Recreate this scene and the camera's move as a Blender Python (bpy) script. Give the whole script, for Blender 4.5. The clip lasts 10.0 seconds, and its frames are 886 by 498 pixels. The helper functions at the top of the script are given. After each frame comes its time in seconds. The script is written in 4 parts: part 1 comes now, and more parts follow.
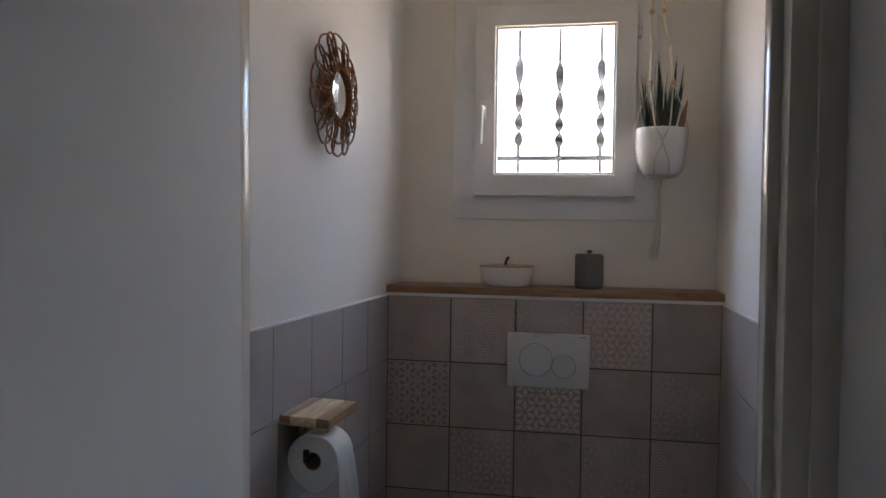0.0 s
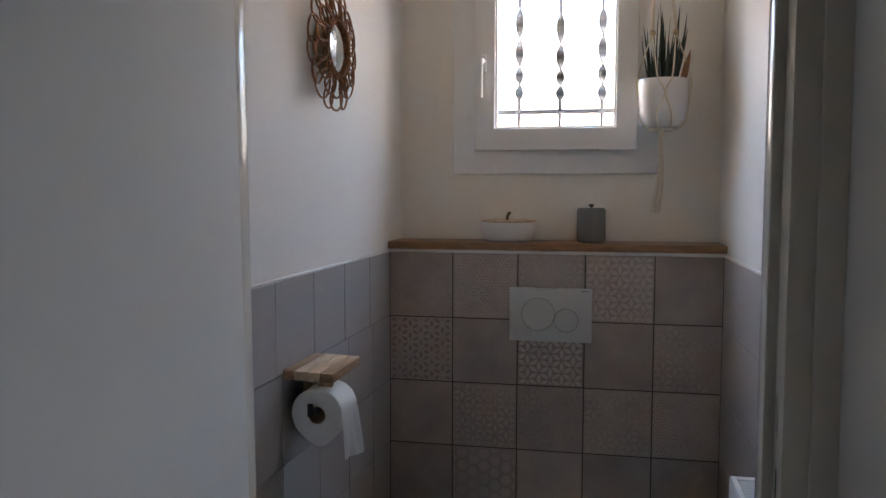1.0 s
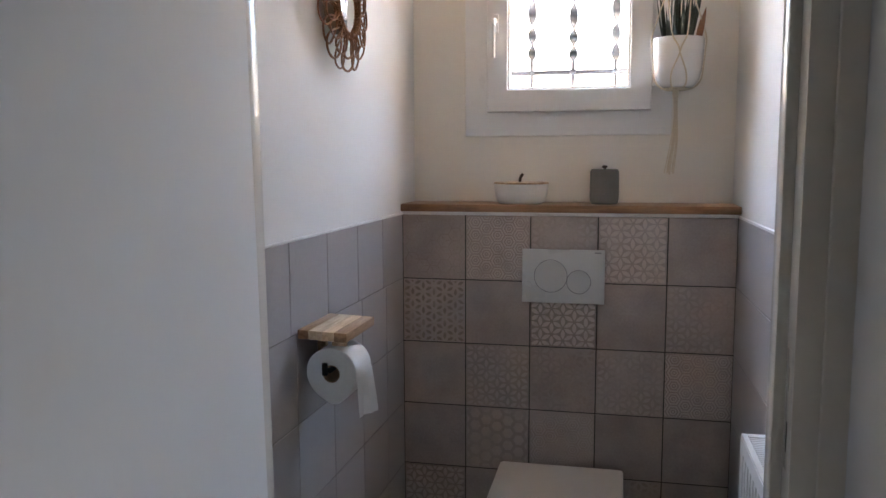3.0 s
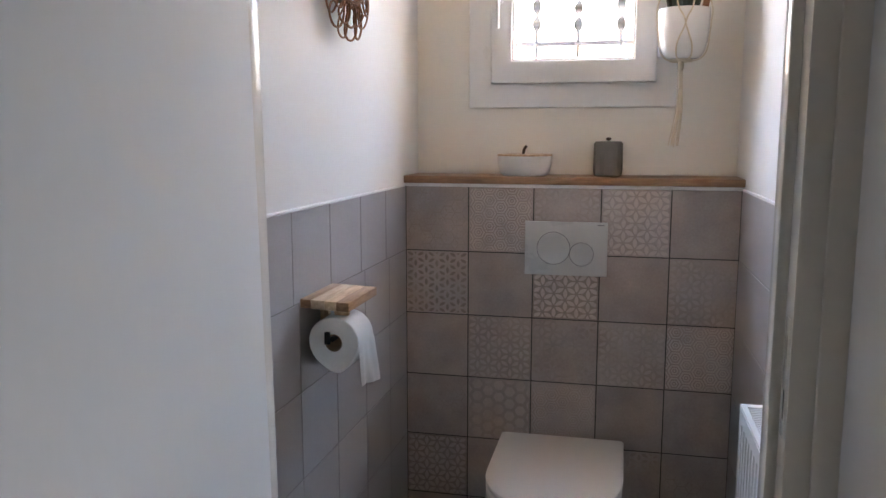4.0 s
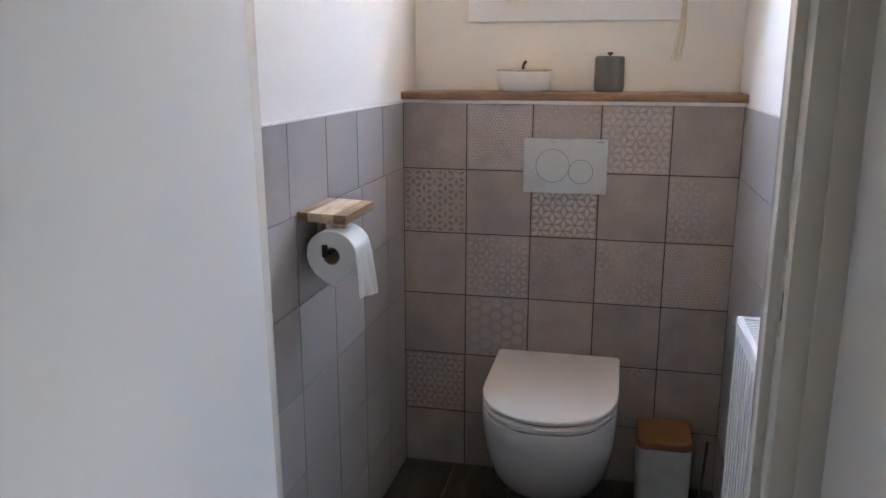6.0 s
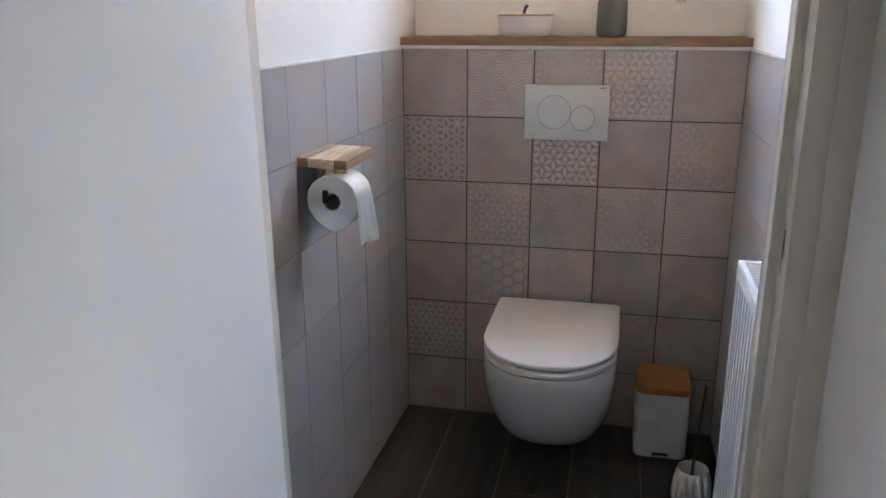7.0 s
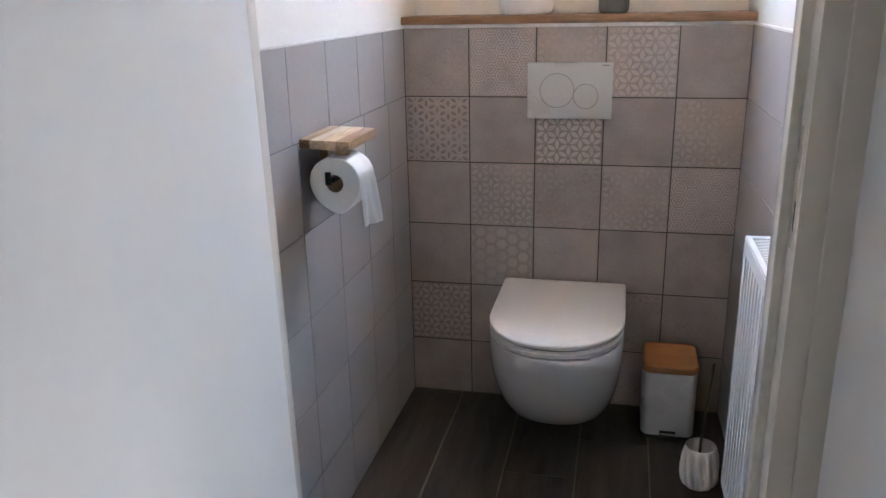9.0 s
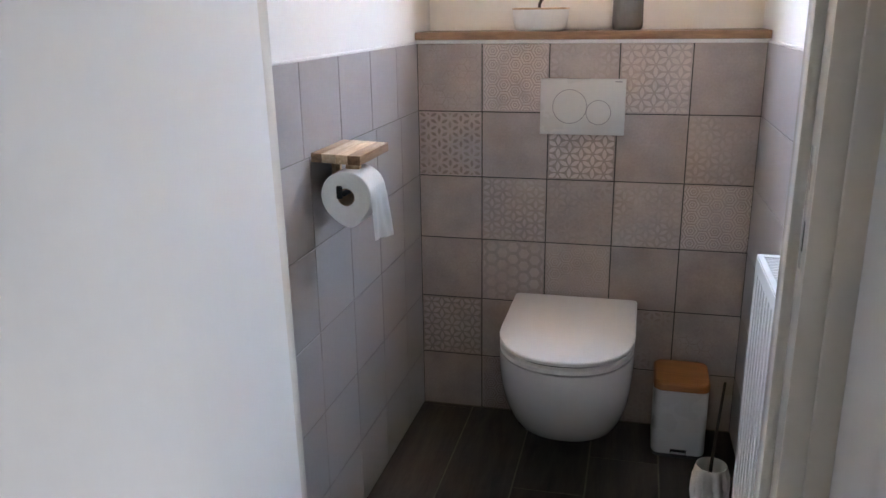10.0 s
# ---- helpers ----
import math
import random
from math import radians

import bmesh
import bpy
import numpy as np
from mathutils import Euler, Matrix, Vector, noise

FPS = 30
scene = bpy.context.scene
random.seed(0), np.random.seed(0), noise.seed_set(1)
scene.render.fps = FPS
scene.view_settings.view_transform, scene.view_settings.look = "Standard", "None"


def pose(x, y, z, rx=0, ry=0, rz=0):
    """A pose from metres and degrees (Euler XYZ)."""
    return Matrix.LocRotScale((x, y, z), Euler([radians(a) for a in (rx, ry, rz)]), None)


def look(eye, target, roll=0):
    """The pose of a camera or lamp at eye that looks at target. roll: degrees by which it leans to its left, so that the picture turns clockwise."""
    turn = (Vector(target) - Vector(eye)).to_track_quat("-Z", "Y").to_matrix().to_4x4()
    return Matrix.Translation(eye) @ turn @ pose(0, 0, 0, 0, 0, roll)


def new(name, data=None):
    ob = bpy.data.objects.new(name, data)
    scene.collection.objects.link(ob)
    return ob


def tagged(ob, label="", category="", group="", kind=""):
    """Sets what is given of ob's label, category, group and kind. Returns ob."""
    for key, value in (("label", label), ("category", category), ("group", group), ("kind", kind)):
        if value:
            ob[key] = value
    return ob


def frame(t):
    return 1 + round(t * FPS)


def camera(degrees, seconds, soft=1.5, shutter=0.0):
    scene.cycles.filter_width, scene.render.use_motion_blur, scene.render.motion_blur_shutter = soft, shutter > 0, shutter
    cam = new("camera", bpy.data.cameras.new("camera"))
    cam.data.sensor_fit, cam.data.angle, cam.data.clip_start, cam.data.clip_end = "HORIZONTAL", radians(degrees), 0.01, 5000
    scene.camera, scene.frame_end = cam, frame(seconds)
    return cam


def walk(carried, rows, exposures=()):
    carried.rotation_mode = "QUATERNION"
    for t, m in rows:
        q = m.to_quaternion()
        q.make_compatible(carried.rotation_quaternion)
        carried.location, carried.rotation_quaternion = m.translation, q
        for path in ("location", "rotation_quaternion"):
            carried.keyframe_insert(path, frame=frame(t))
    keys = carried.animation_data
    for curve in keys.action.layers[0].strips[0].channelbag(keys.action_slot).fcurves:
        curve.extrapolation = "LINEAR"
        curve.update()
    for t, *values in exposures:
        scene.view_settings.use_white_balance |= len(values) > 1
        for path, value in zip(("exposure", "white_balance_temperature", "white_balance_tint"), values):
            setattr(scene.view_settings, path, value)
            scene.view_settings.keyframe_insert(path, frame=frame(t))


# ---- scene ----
cam = camera(58.2, 10.0)
PATH = [
    (0, (0.661, -2.428, 1.412), (0.268, -0.468, 1.366), 0.8),
    (0.3, (0.664, -2.428, 1.4065), (0.2725, -0.469, 1.3235), 0.75),
    (0.5, (0.666, -2.427, 1.402), (0.275, -0.469, 1.277), 0.7),
    (1, (0.661, -2.42, 1.398), (0.265, -0.465, 1.252), 0.1),
    (1.5, (0.663, -2.421, 1.401), (0.26, -0.467, 1.259), 0.4),
    (2, (0.661, -2.421, 1.402), (0.243, -0.47, 1.267), 0.1),
    (2.5, (0.661, -2.422, 1.391), (0.238, -0.475, 1.215), -0.2),
    (4, (0.671, -2.428, 1.372), (0.233, -0.497, 1.083), -0.0),
    (4.5, (0.669, -2.428, 1.359), (0.236, -0.501, 1.047), 0.0),
    (5, (0.668, -2.425, 1.348), (0.239, -0.506, 0.983), -0.2),
    (5.5, (0.668, -2.419, 1.34), (0.24, -0.509, 0.933), 0.0),
    (7, (0.667, -2.423, 1.309), (0.248, -0.552, 0.741), -0.2),
    (7.5, (0.664, -2.423, 1.303), (0.249, -0.562, 0.701), -0.5),
    (8, (0.659, -2.42, 1.296), (0.245, -0.564, 0.676), -0.5),
    (8.5, (0.662, -2.418, 1.293), (0.25, -0.561, 0.677), -0.4),
    (9, (0.662, -2.415, 1.298), (0.237, -0.557, 0.692), -1.2),
    (9.5, (0.662, -2.416, 1.3), (0.225, -0.558, 0.703), -1.1),
    (10, (0.671, -2.414, 1.302), (0.21, -0.555, 0.728), -0.8),
]
EXPOSURES = [
    (0.0, -1.06, 6290, 9.5), (0.7, -0.98, 6290, 9.5), (1.0, -0.74, 6310, 9.5), (2.5, -0.22, 6380, 10.5), (4.1, 0.31, 6470, 11.5), (4.5, 0.41, 6450, 11),
    (5.5, 0.56, 6420, 10.5), (7.5, 0.86, 6400, 10.5), (10.0, 0.98, 6490, 11.5),
]
walk(cam, [(t, look(eye, target, roll)) for t, eye, target, roll in PATH], EXPOSURES)

# ---- world, sun and large lights ----
SUN_ELEVATION, SUN_AZIMUTH = radians(48), radians(215)
world = bpy.data.worlds.new("world")
scene.world = world
world.use_nodes = True
wn = world.node_tree
sky = wn.nodes.new("ShaderNodeTexSky")
sky.sky_type = "NISHITA"
sky.sun_disc = False
sky.sun_elevation, sky.sun_rotation = SUN_ELEVATION, SUN_AZIMUTH
wn.nodes["Background"].inputs["Strength"].default_value = 0.1
wn.links.new(sky.outputs["Color"], wn.nodes["Background"].inputs["Color"])

sun_data = bpy.data.lights.new("sun", "SUN")
sun_data.energy, sun_data.angle, sun_data.color = 3.0, radians(0.5), (1.0, 0.95, 0.88)
sun = new("sun", sun_data)
# the sun stands behind the hall, so the window looks at a sky without it
sun.matrix_world = look((1.5, -6.0, 9.0), (0.5, 0.0, 1.0))

SKY_GLOW = 31.0
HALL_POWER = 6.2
# added fill lamp, out of view and low, brightens the open door
hall_data = bpy.data.lights.new("hall_fill", "AREA")
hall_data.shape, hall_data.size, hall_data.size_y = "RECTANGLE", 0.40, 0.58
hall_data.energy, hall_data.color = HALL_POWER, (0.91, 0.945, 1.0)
hall_fill_lamp = new("hall_fill", hall_data)
hall_fill_lamp.matrix_world = look((1.53, -2.35, 0.31), (0.0, -2.35, 0.31))


# ---- materials ----
def nodes_of(name):
    m = bpy.data.materials.new(name)
    m.use_nodes = True
    t = m.node_tree
    return m, t, t.nodes["Principled BSDF"]


def mat(name, base, rough=0.5, var=0.06, scale=6.0, fine=0.04, fine_scale=90.0, bump=0.05, bump_scale=120.0,
        metallic=0.0, rand=0.0, stretch=(1, 1, 1), coat=0.0, rough_var=0.08, spec=0.5, tint=0.0):
    """Principled surface with two scales of tone variation, uneven gloss and fine relief."""
    m, t, p = nodes_of(name)
    n, k = t.nodes, t.links
    coord = n.new("ShaderNodeTexCoord")
    mapping = n.new("ShaderNodeMapping")
    mapping.inputs["Scale"].default_value = stretch
    k.new(coord.outputs["Object"], mapping.inputs["Vector"])
    info = n.new("ShaderNodeObjectInfo")
    shift = n.new("ShaderNodeVectorMath")
    shift.operation = "MULTIPLY_ADD"
    k.new(info.outputs["Random"], shift.inputs[0])
    shift.inputs[1].default_value = (37.0, 17.0, 53.0) if rand else (0, 0, 0)
    k.new(mapping.outputs["Vector"], shift.inputs[2])

    def noise_of(sc, detail):
        q = n.new("ShaderNodeTexNoise")
        q.inputs["Scale"].default_value, q.inputs["Detail"].default_value = sc, detail
        k.new(shift.outputs["Vector"], q.inputs["Vector"])
        return q

    def span(socket, lo, hi):
        r = n.new("ShaderNodeMapRange")
        r.inputs["From Min"].default_value, r.inputs["From Max"].default_value = 0.25, 0.75
        r.inputs["To Min"].default_value, r.inputs["To Max"].default_value = lo, hi
        k.new(socket, r.inputs["Value"])
        return r.outputs["Result"]

    def times(a, b):
        q = n.new("ShaderNodeMath")
        q.operation = "MULTIPLY"
        k.new(a, q.inputs[0])
        k.new(b, q.inputs[1])
        return q.outputs["Value"]

    big, small = noise_of(scale, 4), noise_of(fine_scale, 3)
    value = times(span(big.outputs["Fac"], 1 - var, 1 + var), span(small.outputs["Fac"], 1 - fine, 1 + fine))
    if rand:
        r = n.new("ShaderNodeMapRange")
        r.inputs["To Min"].default_value, r.inputs["To Max"].default_value = 1 - rand, 1 + rand
        k.new(info.outputs["Random"], r.inputs["Value"])
        value = times(value, r.outputs["Result"])
    hsv = n.new("ShaderNodeHueSaturation")
    hsv.inputs["Color"].default_value = (*base, 1)
    k.new(value, hsv.inputs["Value"])
    if tint:
        k.new(span(noise_of(scale * 0.7, 3).outputs["Fac"], 1 - tint, 1 + tint), hsv.inputs["Saturation"])
    k.new(hsv.outputs["Color"], p.inputs["Base Color"])
    k.new(span(big.outputs["Fac"], max(0.02, rough - rough_var), min(1, rough + rough_var)), p.inputs["Roughness"])
    p.inputs["Metallic"].default_value = metallic
    p.inputs["Specular IOR Level"].default_value = spec
    p.inputs["Coat Weight"].default_value = coat
    if bump:
        b = n.new("ShaderNodeBump")
        b.inputs["Strength"].default_value, b.inputs["Distance"].default_value = bump, 0.002
        k.new(noise_of(bump_scale, 4).outputs["Fac"], b.inputs["Height"])
        k.new(b.outputs["Normal"], p.inputs["Normal"])
    return m


def worn_ink(name, ink, worn, wear):
    """A printed colour that has rubbed away in uneven patches, different on every tile."""
    m, t, p = nodes_of(name)
    n, k = t.nodes, t.links
    coord, info, shift = n.new("ShaderNodeTexCoord"), n.new("ShaderNodeObjectInfo"), n.new("ShaderNodeVectorMath")
    shift.operation = "MULTIPLY_ADD"
    k.new(info.outputs["Random"], shift.inputs[0])
    shift.inputs[1].default_value = (29.0, 13.0, 47.0)
    k.new(coord.outputs["Object"], shift.inputs[2])
    total = None
    for sc, de in ((16.0, 5), (130.0, 3)):
        q = n.new("ShaderNodeTexNoise")
        q.inputs["Scale"].default_value, q.inputs["Detail"].default_value = sc, de
        k.new(shift.outputs["Vector"], q.inputs["Vector"])
        if total is None:
            total = q.outputs["Fac"]
        else:
            mix = n.new("ShaderNodeMath")
            mix.operation = "MULTIPLY_ADD"
            k.new(q.outputs["Fac"], mix.inputs[0])
            mix.inputs[1].default_value = 0.45
            k.new(total, mix.inputs[2])
            total = mix.outputs["Value"]
    ramp = n.new("ShaderNodeValToRGB")
    ramp.color_ramp.elements[0].position, ramp.color_ramp.elements[0].color = 0.40 + 0.5 * wear, (*worn, 1)
    ramp.color_ramp.elements[1].position, ramp.color_ramp.elements[1].color = 0.62 + 0.5 * wear, (*ink, 1)
    k.new(total, ramp.inputs["Fac"])
    k.new(ramp.outputs["Color"], p.inputs["Base Color"])
    p.inputs["Roughness"].default_value = 0.45
    return m


def wood(name, dark, light, along=(1, 14, 14), scale=7.0, rough=0.45, rand=0.12, bump=0.12):
    """Wood with grain that runs along the axis whose stretch is smallest."""
    m, t, p = nodes_of(name)
    n, k = t.nodes, t.links
    coord, info = n.new("ShaderNodeTexCoord"), n.new("ShaderNodeObjectInfo")
    mapping = n.new("ShaderNodeMapping")
    mapping.inputs["Scale"].default_value = along
    k.new(coord.outputs["Object"], mapping.inputs["Vector"])
    shift = n.new("ShaderNodeVectorMath")
    shift.operation = "MULTIPLY_ADD"
    k.new(info.outputs["Random"], shift.inputs[0])
    shift.inputs[1].default_value = (41.0, 23.0, 67.0)
    k.new(mapping.outputs["Vector"], shift.inputs[2])
    a, b = n.new("ShaderNodeTexNoise"), n.new("ShaderNodeTexNoise")
    for q, sc, de, di in ((a, scale, 5, 0.6), (b, scale * 6, 4, 0.2)):
        q.inputs["Scale"].default_value, q.inputs["Detail"].default_value, q.inputs["Distortion"].default_value = sc, de, di
        k.new(shift.outputs["Vector"], q.inputs["Vector"])
    mix = n.new("ShaderNodeMath")
    mix.operation = "MULTIPLY_ADD"
    k.new(b.outputs["Fac"], mix.inputs[0])
    mix.inputs[1].default_value = 0.4
    k.new(a.outputs["Fac"], mix.inputs[2])
    ramp = n.new("ShaderNodeValToRGB")
    ramp.color_ramp.elements[0].position, ramp.color_ramp.elements[0].color = 0.45, (*dark, 1)
    ramp.color_ramp.elements[1].position, ramp.color_ramp.elements[1].color = 0.95, (*light, 1)
    k.new(mix.outputs["Value"], ramp.inputs["Fac"])
    r = n.new("ShaderNodeMapRange")
    r.inputs["To Min"].default_value, r.inputs["To Max"].default_value = 1 - rand, 1 + rand
    k.new(info.outputs["Random"], r.inputs["Value"])
    hsv = n.new("ShaderNodeHueSaturation")
    k.new(ramp.outputs["Color"], hsv.inputs["Color"])
    k.new(r.outputs["Result"], hsv.inputs["Value"])
    k.new(hsv.outputs["Color"], p.inputs["Base Color"])
    p.inputs["Roughness"].default_value = rough
    bm_ = n.new("ShaderNodeBump")
    bm_.inputs["Strength"].default_value, bm_.inputs["Distance"].default_value = bump, 0.001
    k.new(b.outputs["Fac"], bm_.inputs["Height"])
    k.new(bm_.outputs["Normal"], p.inputs["Normal"])
    return m


# beige set dark so that the unseen hall walls bounce less light
DIM_BEIGE = mat("dim_beige_paint", (0.36, 0.32, 0.275), 0.7, 0.03, 2.5, 0.02, 140, 0.10, 260)
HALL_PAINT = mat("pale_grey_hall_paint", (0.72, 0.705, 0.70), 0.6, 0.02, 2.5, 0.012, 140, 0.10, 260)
PLASTER = mat("white_wall_paint", (0.80, 0.785, 0.755), 0.65, 0.02, 2.5, 0.012, 140, 0.10, 260)
CREAM_PAINT = mat("cream_wall_paint", (0.81, 0.775, 0.705), 0.65, 0.02, 2.5, 0.012, 140, 0.10, 260)
CEILING_PAINT = mat("ceiling_paint", (0.70, 0.69, 0.67), 0.8, 0.02, 2, 0.01, 140, 0.08, 200)
DOOR_PAINT = mat("door_paint", (0.82, 0.815, 0.80), 0.75, 0.012, 2.0, 0.005, 60, 0.05, 80, stretch=(2, 2, 0.4), spec=0.3)
GLOSS_PAINT = mat("gloss_frame_paint", (0.82, 0.785, 0.72), 0.09, 0.02, 4.0, 0.015, 80, 0.20, 160, rough_var=0.03)
TRIM_PAINT = mat("satin_frame_paint", (0.80, 0.745, 0.66), 0.34, 0.02, 4.0, 0.015, 80, 0.12, 140)
TILE = mat("taupe_cement_tile", (0.391, 0.326, 0.294), 0.42, 0.19, 8.0, 0.08, 150, 0.12, 170, rand=0.06, tint=0.14)
TILE_PALE = mat("pale_cement_tile", (0.442, 0.374, 0.339), 0.42, 0.13, 9.0, 0.07, 150, 0.12, 170, rand=0.03, tint=0.14)
TILE_DEEP = mat("deep_cement_tile", (0.307, 0.250, 0.224), 0.42, 0.14, 9.0, 0.07, 150, 0.12, 170, rand=0.03, tint=0.14)
TILE_SIDE = mat("grey_cement_tile", (0.350, 0.326, 0.318), 0.40, 0.06, 9.0, 0.035, 150, 0.08, 170, rand=0.035)
PRINT_DARK = worn_ink("dark_tile_print", (0.244, 0.187, 0.163), (0.348, 0.285, 0.254), 0.30)
PRINT_MID = worn_ink("soft_dark_tile_print", (0.274, 0.216, 0.190), (0.368, 0.305, 0.274), 0.32)
PRINT_FAINT = worn_ink("faint_tile_print", (0.330, 0.270, 0.241), (0.400, 0.330, 0.297), 0.50)
PRINT_LIGHT = worn_ink("light_tile_print", (0.554, 0.470, 0.423), (0.436, 0.365, 0.328), 0.22)
PRINT_PALE = worn_ink("pale_tile_print", (0.469, 0.395, 0.355), (0.416, 0.345, 0.310), 0.38)
GROUT_DARK = mat("dark_grout", (0.060, 0.052, 0.048), 0.9, 0.45, 25.0, 0.2, 200, 0.3, 300)
GROUT_GREY = mat("grey_grout", (0.21, 0.195, 0.185), 0.9, 0.2, 25.0, 0.1, 200, 0.3, 300)
GROUT_FLOOR = mat("beige_floor_grout", (0.20, 0.175, 0.145), 0.9, 0.2, 25.0, 0.1, 200, 0.3, 300)
CAULK = mat("white_caulk", (0.80, 0.79, 0.77), 0.45, 0.03, 30, 0.02, 120, 0.05, 120)
PVC = mat("white_window_plastic", (0.80, 0.80, 0.79), 0.32, 0.015, 4, 0.01, 90, 0.03, 150)
PLATE = mat("flush_plate_plastic", (0.60, 0.595, 0.58), 0.30, 0.015, 8, 0.01, 90, 0.02, 150)
PLATE_GROOVE = mat("grey_plate_groove", (0.23, 0.23, 0.235), 0.3, 0.05, 8, 0.02, 90, 0.0, 150)
CERAMIC = mat("white_sanitary_ceramic", (0.65, 0.62, 0.595), 0.14, 0.015, 4, 0.01, 60, 0.0, 100, coat=0.3, rough_var=0.0)
SEAT = mat("white_seat_plastic", (0.66, 0.63, 0.595), 0.40, 0.015, 5, 0.01, 60, 0.02, 120, rough_var=0.0)
RUBBER_AND_SHADE = mat("black_rubber_and_shade", (0.02, 0.02, 0.02), 0.7, 0.1, 10, 0.05, 90, 0.05, 120)
CHROME = mat("brushed_steel", (0.62, 0.61, 0.60), 0.22, 0.05, 20, 0.05, 120, 0.03, 200, metallic=1.0)
IRON = mat("weathered_iron_bar", (0.125, 0.125, 0.13), 0.85, 0.10, 25, 0.08, 120, 0.15, 120)
BIN_PAINT = mat("white_enamel", (0.69, 0.69, 0.69), 0.30, 0.015, 6, 0.01, 80, 0.02, 140)
RAD_PAINT = mat("white_radiator_enamel", (0.80, 0.80, 0.79), 0.42, 0.015, 6, 0.01, 80, 0.0, 140, rough_var=0.0)
RAD_DARK = mat("radiator_inside_shade", (0.10, 0.10, 0.10), 0.7, 0.1, 10, 0.05, 80, 0.0, 140)
STONEWARE = mat("matt_white_stoneware", (0.78, 0.765, 0.74), 0.55, 0.03, 12, 0.03, 160, 0.06, 240)
GREY_WARE = mat("grey_brown_stoneware", (0.128, 0.120, 0.108), 0.55, 0.05, 14, 0.05, 180, 0.08, 260)
POT_GLAZE = mat("white_pot_glaze", (0.80, 0.79, 0.775), 0.22, 0.02, 8, 0.01, 90, 0.02, 120)
PAPER = mat("toilet_paper", (0.82, 0.815, 0.80), 0.95, 0.03, 25, 0.03, 220, 0.35, 420, spec=0.1)
CARD = mat("brown_card_core", (0.30, 0.20, 0.13), 0.9, 0.1, 30, 0.05, 150, 0.1, 200)
LEATHER = mat("dark_brown_leather", (0.045, 0.024, 0.016), 0.5, 0.1, 40, 0.1, 200, 0.2, 250)
COTTON = mat("cream_cotton_rope", (0.66, 0.58, 0.45), 0.9, 0.08, 60, 0.12, 400, 0.5, 700, spec=0.2)
BEAD = mat("pale_wooden_bead", (0.52, 0.38, 0.22), 0.5, 0.1, 60, 0.06, 200, 0.05, 200)
LEAF = mat("dark_green_leaf", (0.014, 0.026, 0.017), 0.6, 0.35, 60, 0.15, 200, 0.1, 200)
DRY_LEAF = mat("dry_brown_leaf", (0.24, 0.11, 0.05), 0.6, 0.2, 50, 0.15, 200, 0.2, 200)
SOIL = mat("dark_soil", (0.03, 0.022, 0.016), 0.95, 0.3, 60, 0.2, 200, 0.6, 200)
RATTAN = mat("brown_rattan", (0.20, 0.075, 0.020), 0.5, 0.30, 40, 0.12, 200, 0.12, 200, spec=0.3)
MIRROR = mat("mirror_glass", (0.92, 0.92, 0.92), 0.02, 0.0, 5, 0.0, 50, 0.0, 50, metallic=1.0, rough_var=0.0)
SLOT_SHADE = mat("lock_slot_shade", (0.015, 0.014, 0.013), 0.8, 0.1, 20, 0.05, 90, 0.0, 100)
STICK = mat("dark_brush_handle", (0.040, 0.028, 0.020), 0.5, 0.15, 30, 0.08, 120, 0.05, 150)
GROUND = mat("pale_gravel_ground", (0.42, 0.38, 0.32), 0.95, 0.15, 3, 0.2, 60, 0.4, 60)
OAK_SHELF = wood("oiled_oak_shelf", (0.19, 0.095, 0.042), (0.34, 0.19, 0.095), (1, 9, 9), 9.0)
BEECH = wood("light_oak_lamella", (0.30, 0.185, 0.095), (0.60, 0.43, 0.27), (9, 1, 9), 10.0, rand=0.28)
BEECH_DARK = wood("brown_oak_lamella", (0.17, 0.085, 0.038), (0.40, 0.245, 0.13), (9, 1, 9), 10.0, rand=0.15)
BEECH_LIGHT = wood("pale_oak_lamella", (0.38, 0.26, 0.15), (0.66, 0.51, 0.35), (9, 1, 9), 10.0, rand=0.10)
BAMBOO = wood("orange_bamboo", (0.21, 0.080, 0.024), (0.32, 0.135, 0.045), (1, 12, 12), 9.0, 0.40)
PLANK = wood("dark_wood_look_floor_tile", (0.020, 0.0155, 0.0125), (0.086, 0.067, 0.053), (8, 1, 8), 3.2, 0.36, 0.28, 0.08)

glass_mat, gt, gp = nodes_of("window_glass")
gp.inputs["Base Color"].default_value = (1, 1, 1, 1)
gp.inputs["Roughness"].default_value = 0.0
gp.inputs["IOR"].default_value = 1.05
gp.inputs["Transmission Weight"].default_value = 1.0

# bright sky above, warm pale ground glow below, an added dimmer band between
glow_mat = bpy.data.materials.new("daylight_distance")
glow_mat.use_nodes = True
et = glow_mat.node_tree
et.nodes.clear()
e_out, e_em, e_ramp = et.nodes.new("ShaderNodeOutputMaterial"), et.nodes.new("ShaderNodeEmission"), et.nodes.new("ShaderNodeValToRGB")
e_co, e_sep, e_map = et.nodes.new("ShaderNodeTexCoord"), et.nodes.new("ShaderNodeSeparateXYZ"), et.nodes.new("ShaderNodeMapRange")
e_map.inputs["From Min"].default_value, e_map.inputs["From Max"].default_value = 0.0, 4.0
et.links.new(e_co.outputs["Object"], e_sep.inputs["Vector"])
et.links.new(e_sep.outputs["Z"], e_map.inputs["Value"])
et.links.new(e_map.outputs["Result"], e_ramp.inputs["Fac"])
stops = e_ramp.color_ramp.elements
